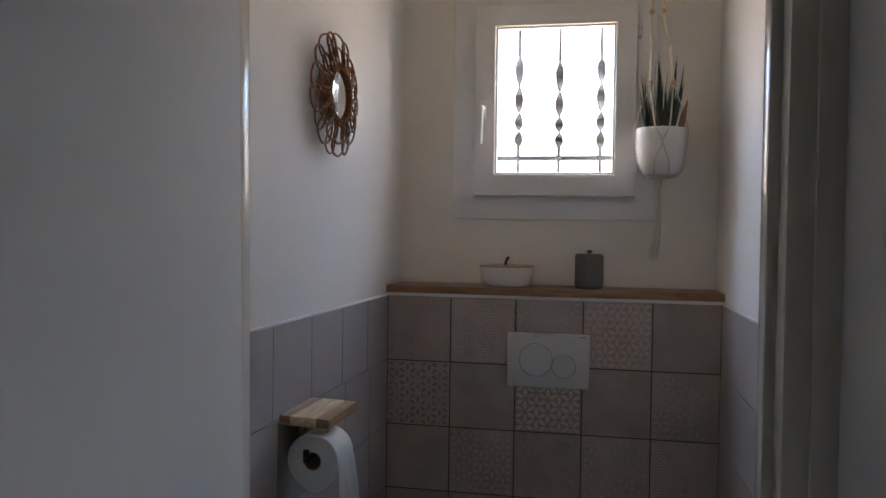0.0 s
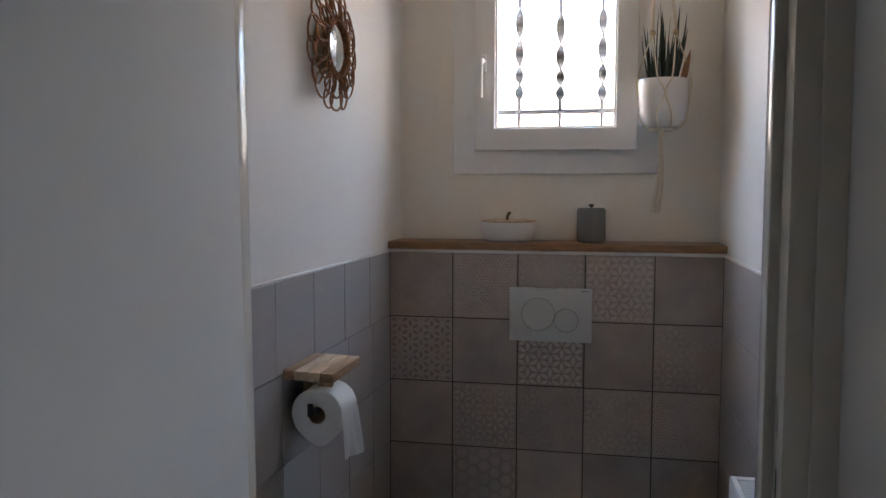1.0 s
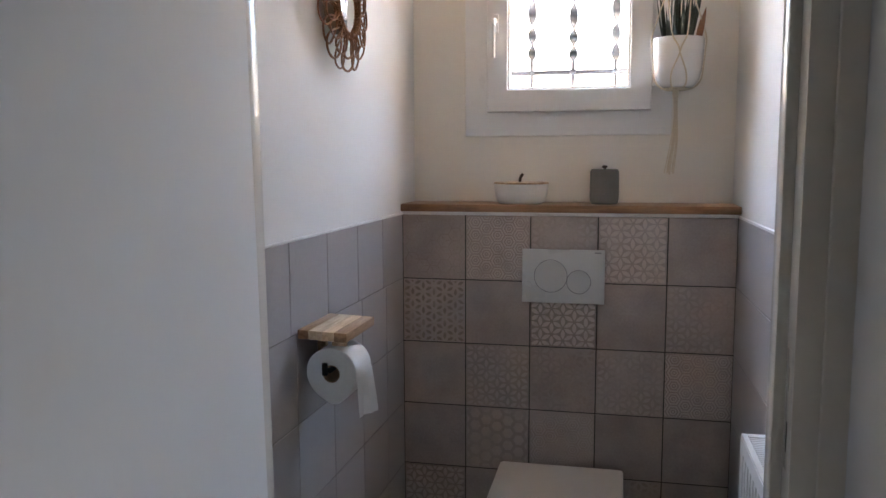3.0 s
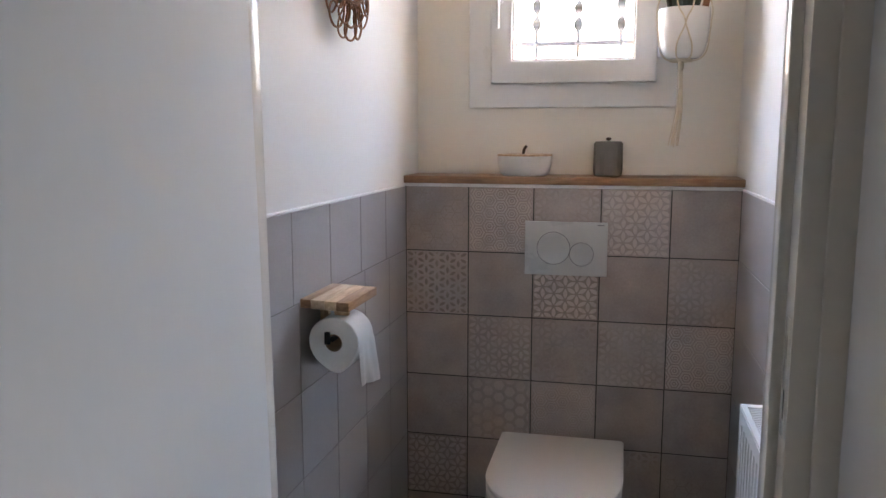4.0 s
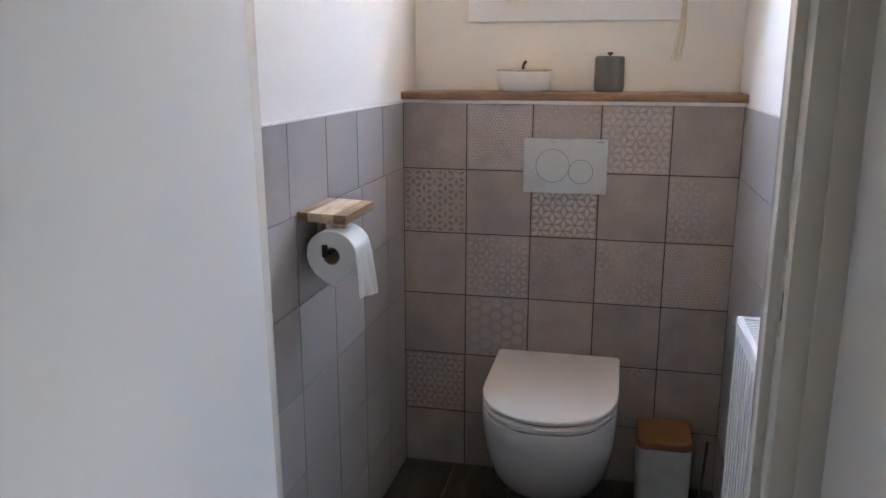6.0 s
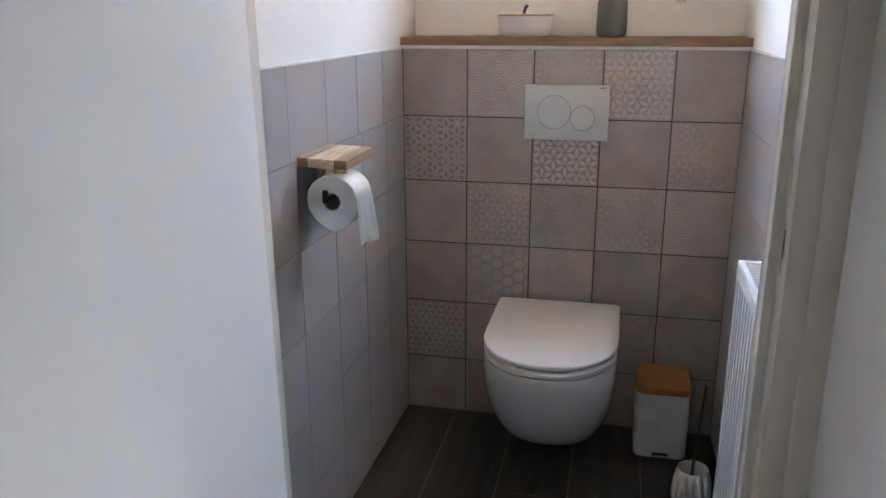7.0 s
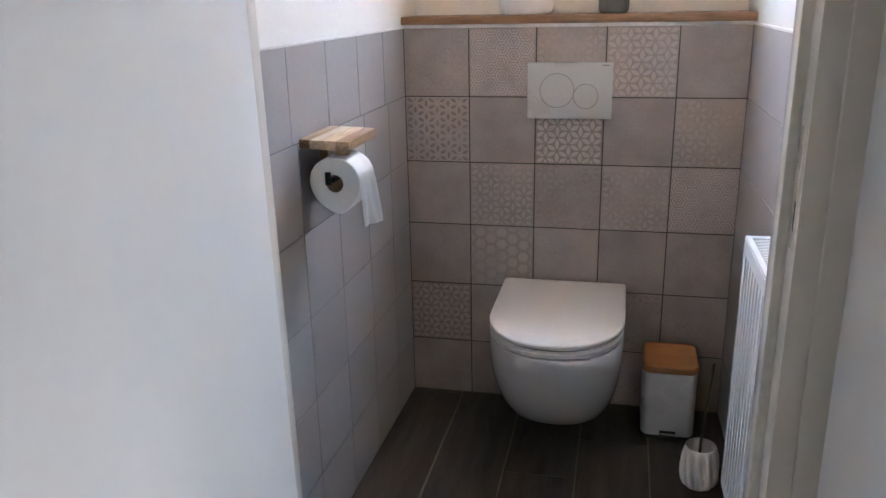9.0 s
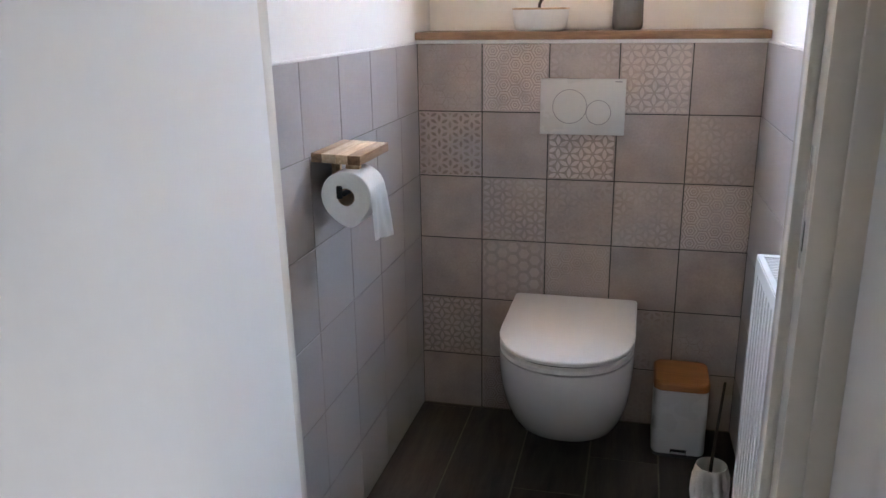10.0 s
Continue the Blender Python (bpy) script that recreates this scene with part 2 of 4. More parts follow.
# sunlit ground, a band dimmed to shape the incoming light, then the sky
stops[0].position, stops[0].color = 0.3525, (1.55, 1.08, 0.70, 1)
stops[1].position, stops[1].color = 0.595, (0.90, 1.22, 1.72, 1)
dim_band = stops.new(0.4325)
dim_band.color = (0.225, 0.205, 0.187, 1)
dim_band = stops.new(0.505)
dim_band.color = (0.225, 0.229, 0.238, 1)
et.links.new(e_ramp.outputs["Color"], e_em.inputs["Color"])
e_em.inputs["Strength"].default_value = SKY_GLOW
et.links.new(e_em.outputs["Emission"], e_out.inputs["Surface"])


# ---- building helpers ----
def root_of(ob):
    at = Vector(ob.location)
    while ob.parent:
        ob = ob.parent
        at += ob.location
    return at


def mesh_of(name, bm, material, smooth=True):
    bmesh.ops.recalc_face_normals(bm, faces=bm.faces)
    me = bpy.data.meshes.new(name)
    bm.to_mesh(me)
    bm.free()
    me.materials.append(material)
    if smooth:
        me.polygons.foreach_set("use_smooth", [True] * len(me.polygons))
        me.set_sharp_from_angle(angle=radians(35))
    return me


def thing(name, at, label, category, group="", kind=""):
    ob = new(name)
    ob.empty_display_size = 0.05
    ob.location = at
    return tagged(ob, label, category, group, kind)


def part(name, bm, material, parent, label="", smooth=True):
    """One mesh, modelled in world coordinates, as a part of its parent."""
    bmesh.ops.translate(bm, verts=bm.verts, vec=-root_of(parent))
    ob = new(name, mesh_of(name, bm, material, smooth))
    ob.parent = parent
    return tagged(ob, label)


def solid(name, bm, material, label, category, kind="", smooth=True):
    """A single-mesh thing or piece of the setting."""
    return tagged(new(name, mesh_of(name, bm, material, smooth)), label, category, "", kind)


def box(bm, x0, x1, y0, y1, z0, z1, bevel=0.0, seg=2):
    made = bmesh.ops.create_cube(bm, size=1.0)["verts"]
    for v in made:
        v.co = Vector(((x0 + x1) / 2 + v.co.x * (x1 - x0), (y0 + y1) / 2 + v.co.y * (y1 - y0), (z0 + z1) / 2 + v.co.z * (z1 - z0)))
    if bevel:
        edges = list({e for v in made for e in v.link_edges})
        bmesh.ops.bevel(bm, geom=edges, offset=bevel, segments=seg, profile=0.5, affect="EDGES")
    return bm


def boxes(*rows, bevel=0.0):
    bm = bmesh.new()
    for r in rows:
        box(bm, *r, bevel=bevel)
    return bm


def loft(bm, rings, cap_start=True, cap_end=True, closed=True):
    made = [[bm.verts.new(p) for p in ring] for ring in rings]
    n = len(made[0])
    for a, b in zip(made, made[1:]):
        for i in range(n if closed else n - 1):
            bm.faces.new((a[i], a[(i + 1) % n], b[(i + 1) % n], b[i]))
    if cap_start:
        bm.faces.new(made[0])
    if cap_end:
        bm.faces.new(made[-1])
    return bm


def lathe(bm, profile, at, seg=48, cap_start=True, cap_end=True, shape=None):
    rings = []
    for r, z in profile:
        ring = []
        for i in range(seg):
            a = 2 * math.pi * i / seg
            f = shape(a, z) if shape else 1.0
            ring.append((at[0] + r * f * math.cos(a), at[1] + r * f * math.sin(a), at[2] + z))
        rings.append(ring)
    return loft(bm, rings, cap_start, cap_end)


def tube(bm, points, radius, seg=8, closed=False, taper=None):
    pts = [Vector(p) for p in points]
    n = len(pts)
    rings, up = [], None
    for i, p in enumerate(pts):
        a = pts[(i - 1) % n] if closed or i else pts[i]
        b = pts[(i + 1) % n] if closed or i < n - 1 else pts[i]
        d = (b - a).normalized()
        if up is None:
            up = d.orthogonal().normalized()
        up = (up - d * up.dot(d)).normalized()
        side = d.cross(up)
        r = radius * (taper(i / max(1, n - 1)) if taper else 1.0)
        rings.append([p + (up * math.cos(2 * math.pi * k / seg) + side * math.sin(2 * math.pi * k / seg)) * r for k in range(seg)])
    if closed:
        # meet the first ring with the least twist
        best = min(range(seg), key=lambda s: sum((rings[-1][k] - rings[0][(k + s) % seg]).length for k in range(seg)))
        rings.append([rings[0][(k + best) % seg] for k in range(seg)])
        loft(bm, rings, False, False)
        bmesh.ops.remove_doubles(bm, verts=bm.verts, dist=1e-6)
        return bm
    return loft(bm, rings)


def ball(bm, at, r, squash=1.0, seg=14):
    made = bmesh.ops.create_uvsphere(bm, u_segments=seg, v_segments=max(6, seg // 2 + 1), radius=r)["verts"]
    for v in made:
        v.co = Vector((at[0] + v.co.x, at[1] + v.co.y, at[2] + v.co.z * squash))
    return bm


def lerp_path(points, steps):
    """A smooth curve through the points (Catmull-Rom)."""
    p = [Vector(q) for q in points]
    p = [2 * p[0] - p[1]] + p + [2 * p[-1] - p[-2]]
    out = []
    for i in range(1, len(p) - 2):
        for s in range(steps):
            t = s / steps
            out.append(0.5 * (2 * p[i] + (p[i + 1] - p[i - 1]) * t + (2 * p[i - 1] - 5 * p[i] + 4 * p[i + 1] - p[i + 2]) * t * t
                              + (3 * p[i] - p[i - 1] - 3 * p[i + 1] + p[i + 2]) * t ** 3))
    out.append(p[-2])
    return out


def rounded_rect(x0, x1, y0, y1, r, z, seg=6):
    out = []
    for cx, cy, a0 in ((x1 - r, y1 - r, 0), (x0 + r, y1 - r, 90), (x0 + r, y0 + r, 180), (x1 - r, y0 + r, 270)):
        for i in range(seg + 1):
            a = radians(a0 + 90 * i / seg)
            out.append((cx + r * math.cos(a), cy + r * math.sin(a), z))
    return out


# ---- the room ----
ROOM_X, TILE_TOP, LEDGE_BACK = 1.005, 1.206, 0.17
FRONT_IN, FRONT_OUT = -1.26, -1.338
PITCH, FIRST_ROW = 0.203, 1.003
CEIL = 2.50
# the side walls open a little towards the doorway
YAW_LEFT, YAW_RIGHT = radians(-0.86), radians(1.2)


def turn_about(ob, x, yaw):
    """Turn a finished piece about the upright line at (x, 0)."""
    ob.matrix_world = Matrix.Translation((x, 0, 0)) @ Matrix.Rotation(yaw, 4, "Z") @ Matrix.Translation((-x, 0, 0)) @ Matrix.Translation(ob.location)


wall_left = solid("wall_left", boxes((-0.106, -0.006, FRONT_IN, 0.17, 0, CEIL)),
                  PLASTER, "white painted wall with grey tiles on its lower half", "wall", "structure")
wall_right = solid("wall_right", boxes((1.013, 1.113, FRONT_IN, 0.17, 0, CEIL)),
                   PLASTER, "white painted wall with grey tiles on its lower half", "wall", "structure")
wall_back = solid("wall_back", boxes((-0.4, 0.246, LEDGE_BACK, 0.29, 0, 2.6), (0.762, 1.4, LEDGE_BACK, 0.29, 0, 2.6),
                                     (0.246, 0.762, LEDGE_BACK, 0.29, 0, 1.535), (0.246, 0.762, LEDGE_BACK, 0.29, 2.14, 2.6)),
                  CREAM_PAINT, "cream painted outer wall with a small window opening", "wall", "structure")
wall_ledge = solid("wall_ledge", boxes((-0.0055, 1.0125, 0.009, LEDGE_BACK - 0.0005, 0, 1.2155)),
                   PLASTER, "half-height boxed wall faced with patterned tiles behind the toilet", "wall", "structure")
wall_front = solid("wall_front", boxes((-1.2, 0.083, FRONT_OUT, FRONT_IN, 0, CEIL), (0.907, 1.65, FRONT_OUT, FRONT_IN, 0, CEIL),
                                       (0.083, 0.907, FRONT_OUT, FRONT_IN, 2.075, CEIL)),
                   PLASTER, "white painted partition wall with a doorway", "wall", "structure")
part("hall_paint", boxes((-1.2, 0.0405, FRONT_OUT - 0.003, FRONT_OUT + 0.001, 0, CEIL), (0.9525, 1.55, FRONT_OUT - 0.003, FRONT_OUT + 0.001, 0, CEIL),
                         (0.0405, 0.9525, FRONT_OUT - 0.003, FRONT_OUT + 0.001, 2.128, CEIL)), HALL_PAINT, wall_front, "pale grey paint on the hall side")
ceiling = solid("ceiling", boxes((-1.3, 1.65, -3.75, LEDGE_BACK, CEIL, CEIL + 0.1)), CEILING_PAINT, "plain white painted ceiling", "ceiling", "structure")
floor = solid("floor", boxes((-1.3, 1.65, -3.75, LEDGE_BACK, -0.12, -0.0015)), GROUT_FLOOR,
              "dark wood-look tiled floor with beige joints", "floor", "structure")
ground = solid("ground", boxes((-600, 600, 0.29, 600, -0.30, -0.15)), GROUND, "pale sunlit ground outside the window", "ground", "structure")

# hall walls out of view, in the dark beige that limits bounce
hall_left = solid("wall_hall_left", boxes((-1.3, -1.2, -3.75, FRONT_IN, 0, CEIL)), DIM_BEIGE, "unseen hall wall in a beige set dark to cut bounced light", "wall", "structure")
# the low opening is added only to seat the fill lamp
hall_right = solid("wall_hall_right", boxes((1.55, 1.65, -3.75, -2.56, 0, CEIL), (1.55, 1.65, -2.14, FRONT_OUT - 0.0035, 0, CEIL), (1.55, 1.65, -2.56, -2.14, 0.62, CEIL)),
                   DIM_BEIGE, "unseen dim beige hall wall with a low opening added for the fill lamp", "wall", "structure")
# inferred wall, mostly unseen; its length is set to shade the door's hinge side
hall_return = solid("wall_hall_return", boxes((0.9575, 1.06, -1.97, FRONT_OUT - 0.0035, 0, CEIL)), HALL_PAINT, "short pale grey hall wall, mostly out of view, that shades the door", "wall", "structure")
hall_back = solid("wall_hall_back", boxes((-1.2, 1.55, -3.75, -3.65, 0, CEIL)), DIM_BEIGE, "unseen hall wall in a beige set dark to cut bounced light", "wall", "structure")

bm = bmesh.new()
bm.faces.new([bm.verts.new(p) for p in ((-2.6, 0.95, -0.149), (3.6, 0.95, -0.149), (3.6, 0.95, 3.6), (-2.6, 0.95, 3.6))])
backdrop = solid("backdrop", bm, glow_mat, "bright hazy sky seen through the window", "sky", "structure", False)

# white bead of caulk along the top of the side tiles, and the strip under the shelf
for name, x0, x1 in (("trim_left", -0.006, 0.0006), ("trim_right", ROOM_X - 0.0006, 1.013)):
    caulk = solid(name, boxes((x0, x1, FRONT_IN + 0.0, 0.008, TILE_TOP - 0.001, TILE_TOP + 0.006), bevel=0.002), CAULK,
                  "white caulk line along the top of the wall tiles", "trim", "structure")
    turn_about(caulk, 0.0 if x0 < 0.5 else ROOM_X, YAW_LEFT if x0 < 0.5 else YAW_RIGHT)
solid("trim_back", boxes((0.0005, ROOM_X - 0.0005, -0.0015, 0.0085, TILE_TOP, 1.2158), bevel=0.0012), CAULK,
      "white strip between the tiles and the wooden shelf", "trim", "structure")

part("grout", boxes((-0.0058, -0.0018, FRONT_IN, 0.0085, 0, TILE_TOP - 0.002)), GROUT_GREY, wall_left, "grey tile grout")
part("grout", boxes((ROOM_X + 0.0018, 1.0128, FRONT_IN, 0.0085, 0, TILE_TOP - 0.002)), GROUT_GREY, wall_right, "grey tile grout")
part("grout", boxes((-0.0015, ROOM_X + 0.0015, 0.002, 0.0088, 0, TILE_TOP - 0.001)), GROUT_DARK, wall_ledge, "dark brown tile grout")

# ---- window ----
window = thing("window_1", (0.5, 0.16, 1.45), "white plastic window with one tilting sash and a clear pane", "window", kind="structure")
def frame_ring(bm, x0, x1, z0, z1, wx, wz, y0, y1, r=0.004):
    """A mitred frame with rounded front edges, lying in an x-z plane."""
    prof = [(0.0, y1), (0.0, y0 + r), (r * 0.3, y0 + r * 0.3), (r, y0), (1 - r, y0), (1 - r * 0.3, y0 + r * 0.3), (1.0, y0 + r), (1.0, y1)]
    loops = []
    for t, y in prof:
        f = t if t <= r else 1.0
        ex = t if t <= r else (wx - (1 - t) if t > 0.5 else t)
        ez = t if t <= r else (wz - (1 - t) if t > 0.5 else t)
        loops.append([(x0 + ex, y, z0 + ez), (x1 - ex, y, z0 + ez), (x1 - ex, y, z1 - ez), (x0 + ex, y, z1 - ez)])
    loops.append(loops[0])
    loft(bm, loops, False, False)
    bmesh.ops.remove_doubles(bm, verts=bm.verts, dist=1e-6)
    return bm


part("window_surround", frame_ring(bmesh.new(), 0.172, 0.820, 1.452, 2.222, 0.082, 0.086, 0.157, 0.1699, 0.003), PVC, window, "flat white cover frame on the wall")
part("fixed_frame", frame_ring(bmesh.new(), 0.249, 0.758, 1.531, 2.138, 0.028, 0.028, 0.150, 0.235), PVC, window)
part("sash", frame_ring(bmesh.new(), 0.247, 0.757, 1.527, 2.140, 0.066, 0.070, 0.128, 0.160, 0.006), PVC, window, "white sash frame")
part("glazing_bead", frame_ring(bmesh.new(), 0.3132, 0.6908, 1.5972, 2.0698, 0.006, 0.006, 0.137, 0.160, 0.002), PVC, window)
pane = part("pane", boxes((0.317, 0.687, 0.156, 0.159, 1.601, 2.066)), glass_mat, window, "clear glass pane", False)
pane.visible_shadow = False
handle = part("handle", boxes((0.2665, 0.2855, 0.1205, 0.128, 1.772, 1.832), bevel=0.004), PVC, window, "white lever handle pointing down")
bm = bmesh.new()
tube(bm, lerp_path([(0.276, 0.121, 1.808), (0.276, 0.096, 1.808), (0.2755, 0.086, 1.800), (0.275, 0.084, 1.77), (0.2745, 0.086, 1.692)], 6), 0.0065, 10,
     taper=lambda t: 1.15 - 0.35 * t)
part("lever", bm, PVC, handle)
for z in (1.616, 2.042):
    bm = boxes((0.7575, 0.769, 0.128, 0.158, z - 0.018, z + 0.018), bevel=0.003)
    for k in (-1, 1):
        lathe(bm, [(0.0055, -0.008), (0.0055, 0.008)], (0.765, 0.124, z + k * 0.010), 12)
    part("hinge", bm, PVC, window, "white plastic hinge cover")

# ---- iron bars outside the window ----
grille = thing("window_grille", (0.51, 0.27, 1.535), "dark grey twisted iron window bars with one cross rail", "window grille")


def twisted_bar(x, y, z0, z1, marks):
    """A thin rod that opens into a twisted flat between the given heights, half a turn per section."""
    bm = bmesh.new()
    lathe(bm, [(0.0054, z0), (0.0054, marks[-1] + 0.008)], (x, y, 0), 10)
    lathe(bm, [(0.0054, marks[0] - 0.008), (0.0054, z1)], (x, y, 0), 10)
    rings, turn = [], 0.0
    for a, b in zip(marks, marks[1:]):
        for i in range(14):
            f = i / 14
            ang = turn + math.pi * f
            z = a + (b - a) * f
            w, h = 0.0140, 0.0024
            if (a == marks[0] and f < 0.3):
                w = 0.0045 + (w - 0.0045) * f / 0.3
            if (b == marks[-1] and f > 0.7):
                w = 0.0045 + (w - 0.0045) * (1 - f) / 0.3
            # broad side meets the eye in the middle of each section
            c, s_ = math.cos(ang + math.pi / 2), math.sin(ang + math.pi / 2)
            rings.append([(x + c * u - s_ * v, y + s_ * u + c * v, z) for u, v in ((-w, -h), (w, -h), (w, h), (-w, h))])
        turn += math.pi
    loft(bm, rings)
    return bm


for x, marks in ((0.376, (2.013, 1.904, 1.812, 1.753, 1.695)), (0.511, (1.990, 1.882, 1.798, 1.746, 1.691)), (0.647, (1.999, 1.906, 1.812, 1.749, 1.685))):
    part("bar", twisted_bar(x, 0.262, 1.536, 2.139, marks), IRON, grille)
    bm = bmesh.new()
    ball(bm, (x, 0.262, 1.6595), 0.0125, 1.0, 12)
    part("collar", bm, IRON, grille)
part("rail", boxes((0.2465, 0.7615, 0.2570, 0.2670, 1.6520, 1.6670), bevel=0.002), IRON, grille)

# ---- doorway: frame, casing and the open door ----
door_frame = thing("door_frame", (0.495, -1.30, 0), "white gloss-painted wooden door frame with rebate", "door frame", kind="structure")
part("jamb", boxes((0.890, 0.9068, -1.345, FRONT_IN + 0.003, 0, 2.074), (0.875, 0.8905, -1.302, FRONT_IN + 0.003, 0, 2.045), bevel=0.0025), GLOSS_PAINT, door_frame)
bm = boxes((0.0832, 0.1005, -1.345, FRONT_IN + 0.003, 0, 2.074), (0.100, 0.117, -1.302, FRONT_IN + 0.003, 0, 2.045), bevel=0.0025)
for v in bm.verts:
    # the old jamb stands a little out of plumb
    if v.co.x > 0.092:
        v.co.x += 0.010 * (1.3 - v.co.z)
part("jamb", bm, GLOSS_PAINT, door_frame)
part("head", boxes((0.1006, 0.8899, -1.345, FRONT_IN + 0.003, 2.058, 2.0745), (0.117, 0.875, -1.302, FRONT_IN + 0.003, 2.040, 2.058), bevel=0.0025), GLOSS_PAINT, door_frame)
part("casing", boxes((0.8905, 0.924, -1.3462, FRONT_OUT - 0.0005, 0, 2.074), bevel=0.0012), TRIM_PAINT, door_frame)
part("casing", boxes((0.924, 0.9585, -1.352, FRONT_OUT - 0.0005, 0, 2.13), bevel=0.0035), TRIM_PAINT, door_frame, "narrow rounded casing strip")
part("casing", boxes((0.040, 0.098, -1.3462, FRONT_OUT - 0.0005, 0, 2.074), bevel=0.0012), TRIM_PAINT, door_frame)
part("casing", boxes((0.040, 0.953, -1.352, FRONT_OUT - 0.0005, 2.075, 2.13), bevel=0.0035), TRIM_PAINT, door_frame)
strike = part("strike_plate", boxes((0.8894, 0.8902, -1.336, -1.309, 0.965, 1.130), bevel=0.0005), GLOSS_PAINT, door_frame, "painted-over strike plate")
# flat strips coloured like the shade inside each lock slot
for z0, z1, inside in ((1.074, 1.107, DIM_BEIGE), (0.990, 1.031, SLOT_SHADE)):
    part("slot", boxes((0.8890, 0.8896, -1.3255, -1.3200, z0, z1), bevel=0.0002), inside, strike, "narrow strip toned like the shade in a lock slot")

door = thing("door_1", (0.10, -1.35, 0), "white painted flush door standing wide open into the hall", "door", kind="structure")
part("leaf", boxes((0.1145, 0.1555, -2.095, -1.351, 0.008, 2.046), bevel=0.003), DOOR_PAINT, door)
door.location.x += 0.013
door.rotation_euler = (0, radians(-0.90), 0)
for z in (0.25, 1.05, 1.82):
    bm = bmesh.new()
    lathe(bm, [(0.0065, -0.045), (0.0065, 0.045)], (0.0985, -1.357, z), 12)
    part("hinge", bm, CHROME, door)
for x, d in ((0.1560, 1), (0.1140, -1)):
    bm = boxes((min(x, x + d * 0.006), max(x, x + d * 0.006), -2.075, -2.035, 0.94, 1.16), bevel=0.002)
    hp = part("handle_plate", bm, CHROME, door)
    bm = bmesh.new()
    tube(bm, lerp_path([(x + d * 0.004, -2.055, 1.10), (x + d * 0.05, -2.055, 1.10), (x + d * 0.055, -2.050, 1.10), (x + d * 0.055, -1.985, 1.10)], 5), 0.008, 10)
    part("handle", bm, CHROME, hp)

# ---- wooden shelf on the ledge ----
solid("wall_shelf", boxes((-0.0052, 1.0122, -0.0085, LEDGE_BACK - 0.001, 1.2162, 1.2395), bevel=0.003), OAK_SHELF,
      "long oiled oak shelf board on top of the tiled ledge", "shelf")

# ---- flush plate ----
plate = thing("flush_plate", (0.505, 0.0, 0.94), "white square-cornered dual flush plate with two round buttons", "flush plate")
part("cover", boxes((0.381, 0.629, -0.0125, -0.0004, 0.941, 1.105), bevel=0.0015), PLATE, plate)


def button(cx, cz, r):
    bm = bmesh.new()
    seg = 56

    def ring(rr, y):
        return [(cx + rr * math.cos(2 * math.pi * i / seg), y, cz + rr * math.sin(2 * math.pi * i / seg)) for i in range(seg)]
    loft(bm, [ring(r - 0.0011, -0.0126), ring(r - 0.0011, -0.0131), ring(r - 0.0016, -0.0137)], False, True)
    return bm


def groove(cx, cz, r):
    bm = bmesh.new()
    seg = 56

    def ring(rr, y):
        return [(cx + rr * math.cos(2 * math.pi * i / seg), y, cz + rr * math.sin(2 * math.pi * i / seg)) for i in range(seg)]
    loft(bm, [ring(r - 0.0012, -0.0128), ring(r + 0.0006, -0.0128)], False, False)
    return bm


for cx, cz, r in ((0.468, 1.024, 0.0500), (0.5525, 1.0075, 0.0360)):
    b = part("button", button(cx, cz, r), PLATE, plate, "round flush button")
    part("groove", groove(cx, cz, r), PLATE_GROOVE, b)
part("mark", boxes((0.598, 0.618, -0.0129, -0.0125, 1.0955, 1.0985)), PLATE_GROOVE, plate, "tiny grey bar mark")

# ---- toilet ----
TX = 0.508


def d_ring(half, back, front, z, round_len, seg=18, corner=0.012):
    """A D-shaped outline: straight sides from the wall, a rounded nose."""
    pts = [(TX - half + corner, back, z), (TX - half + corner * 0.3, back - corner * 0.3, z), (TX - half, back - corner, z)]
    start = front + round_len
    for i in range(1, 4):
        pts.append((TX - half, back - corner + (start - back + corner) * i / 4, z))
    for i in range(seg + 1):
        a = math.pi + math.pi * i / seg
        c, s_ = math.cos(a), math.sin(a)
        e = 0.90
        pts.append((TX + half * math.copysign(abs(c) ** e, c), start + round_len * math.copysign(abs(s_) ** e, s_), z))
    for i in range(3, 0, -1):
        pts.append((TX + half, back - corner + (start - back + corner) * i / 4, z))
    pts += [(TX + half, back - corner, z), (TX + half - corner * 0.3, back - corner * 0.3, z), (TX + half - corner, back, z)]
    return pts


toilet = thing("toilet", (TX, -0.05, 0.09), "white wall-hung toilet with its D-shaped lid closed", "toilet")
bm = bmesh.new()
rows = ((0.083, 0.040, -0.215, 0.10), (0.085, 0.092, -0.280, 0.12), (0.094, 0.121, -0.325, 0.14), (0.112, 0.140, -0.367, 0.16), (0.145, 0.156, -0.415, 0.18),
        (0.190, 0.169, -0.458, 0.20), (0.240, 0.178, -0.494, 0.21), (0.300, 0.1845, -0.523, 0.215), (0.350, 0.187, -0.538, 0.22), (0.3925, 0.187, -0.545, 0.22),
        (0.3990, 0.1845, -0.542, 0.22))
loft(bm, [d_ring(h, -0.0006, f, z, r) for z, h, f, r in rows])
part("bowl", bm, CERAMIC, toilet, "glazed white ceramic bowl")
# black filler puts the shade of the seat and lid gaps into colour
part("seat_gap", loft(bmesh.new(), [d_ring(0.176, -0.06, -0.526, z, 0.22) for z in (0.3985, 0.4255)]), RUBBER_AND_SHADE, toilet, "black filler that paints the shade in the seat gaps")
bm = bmesh.new()
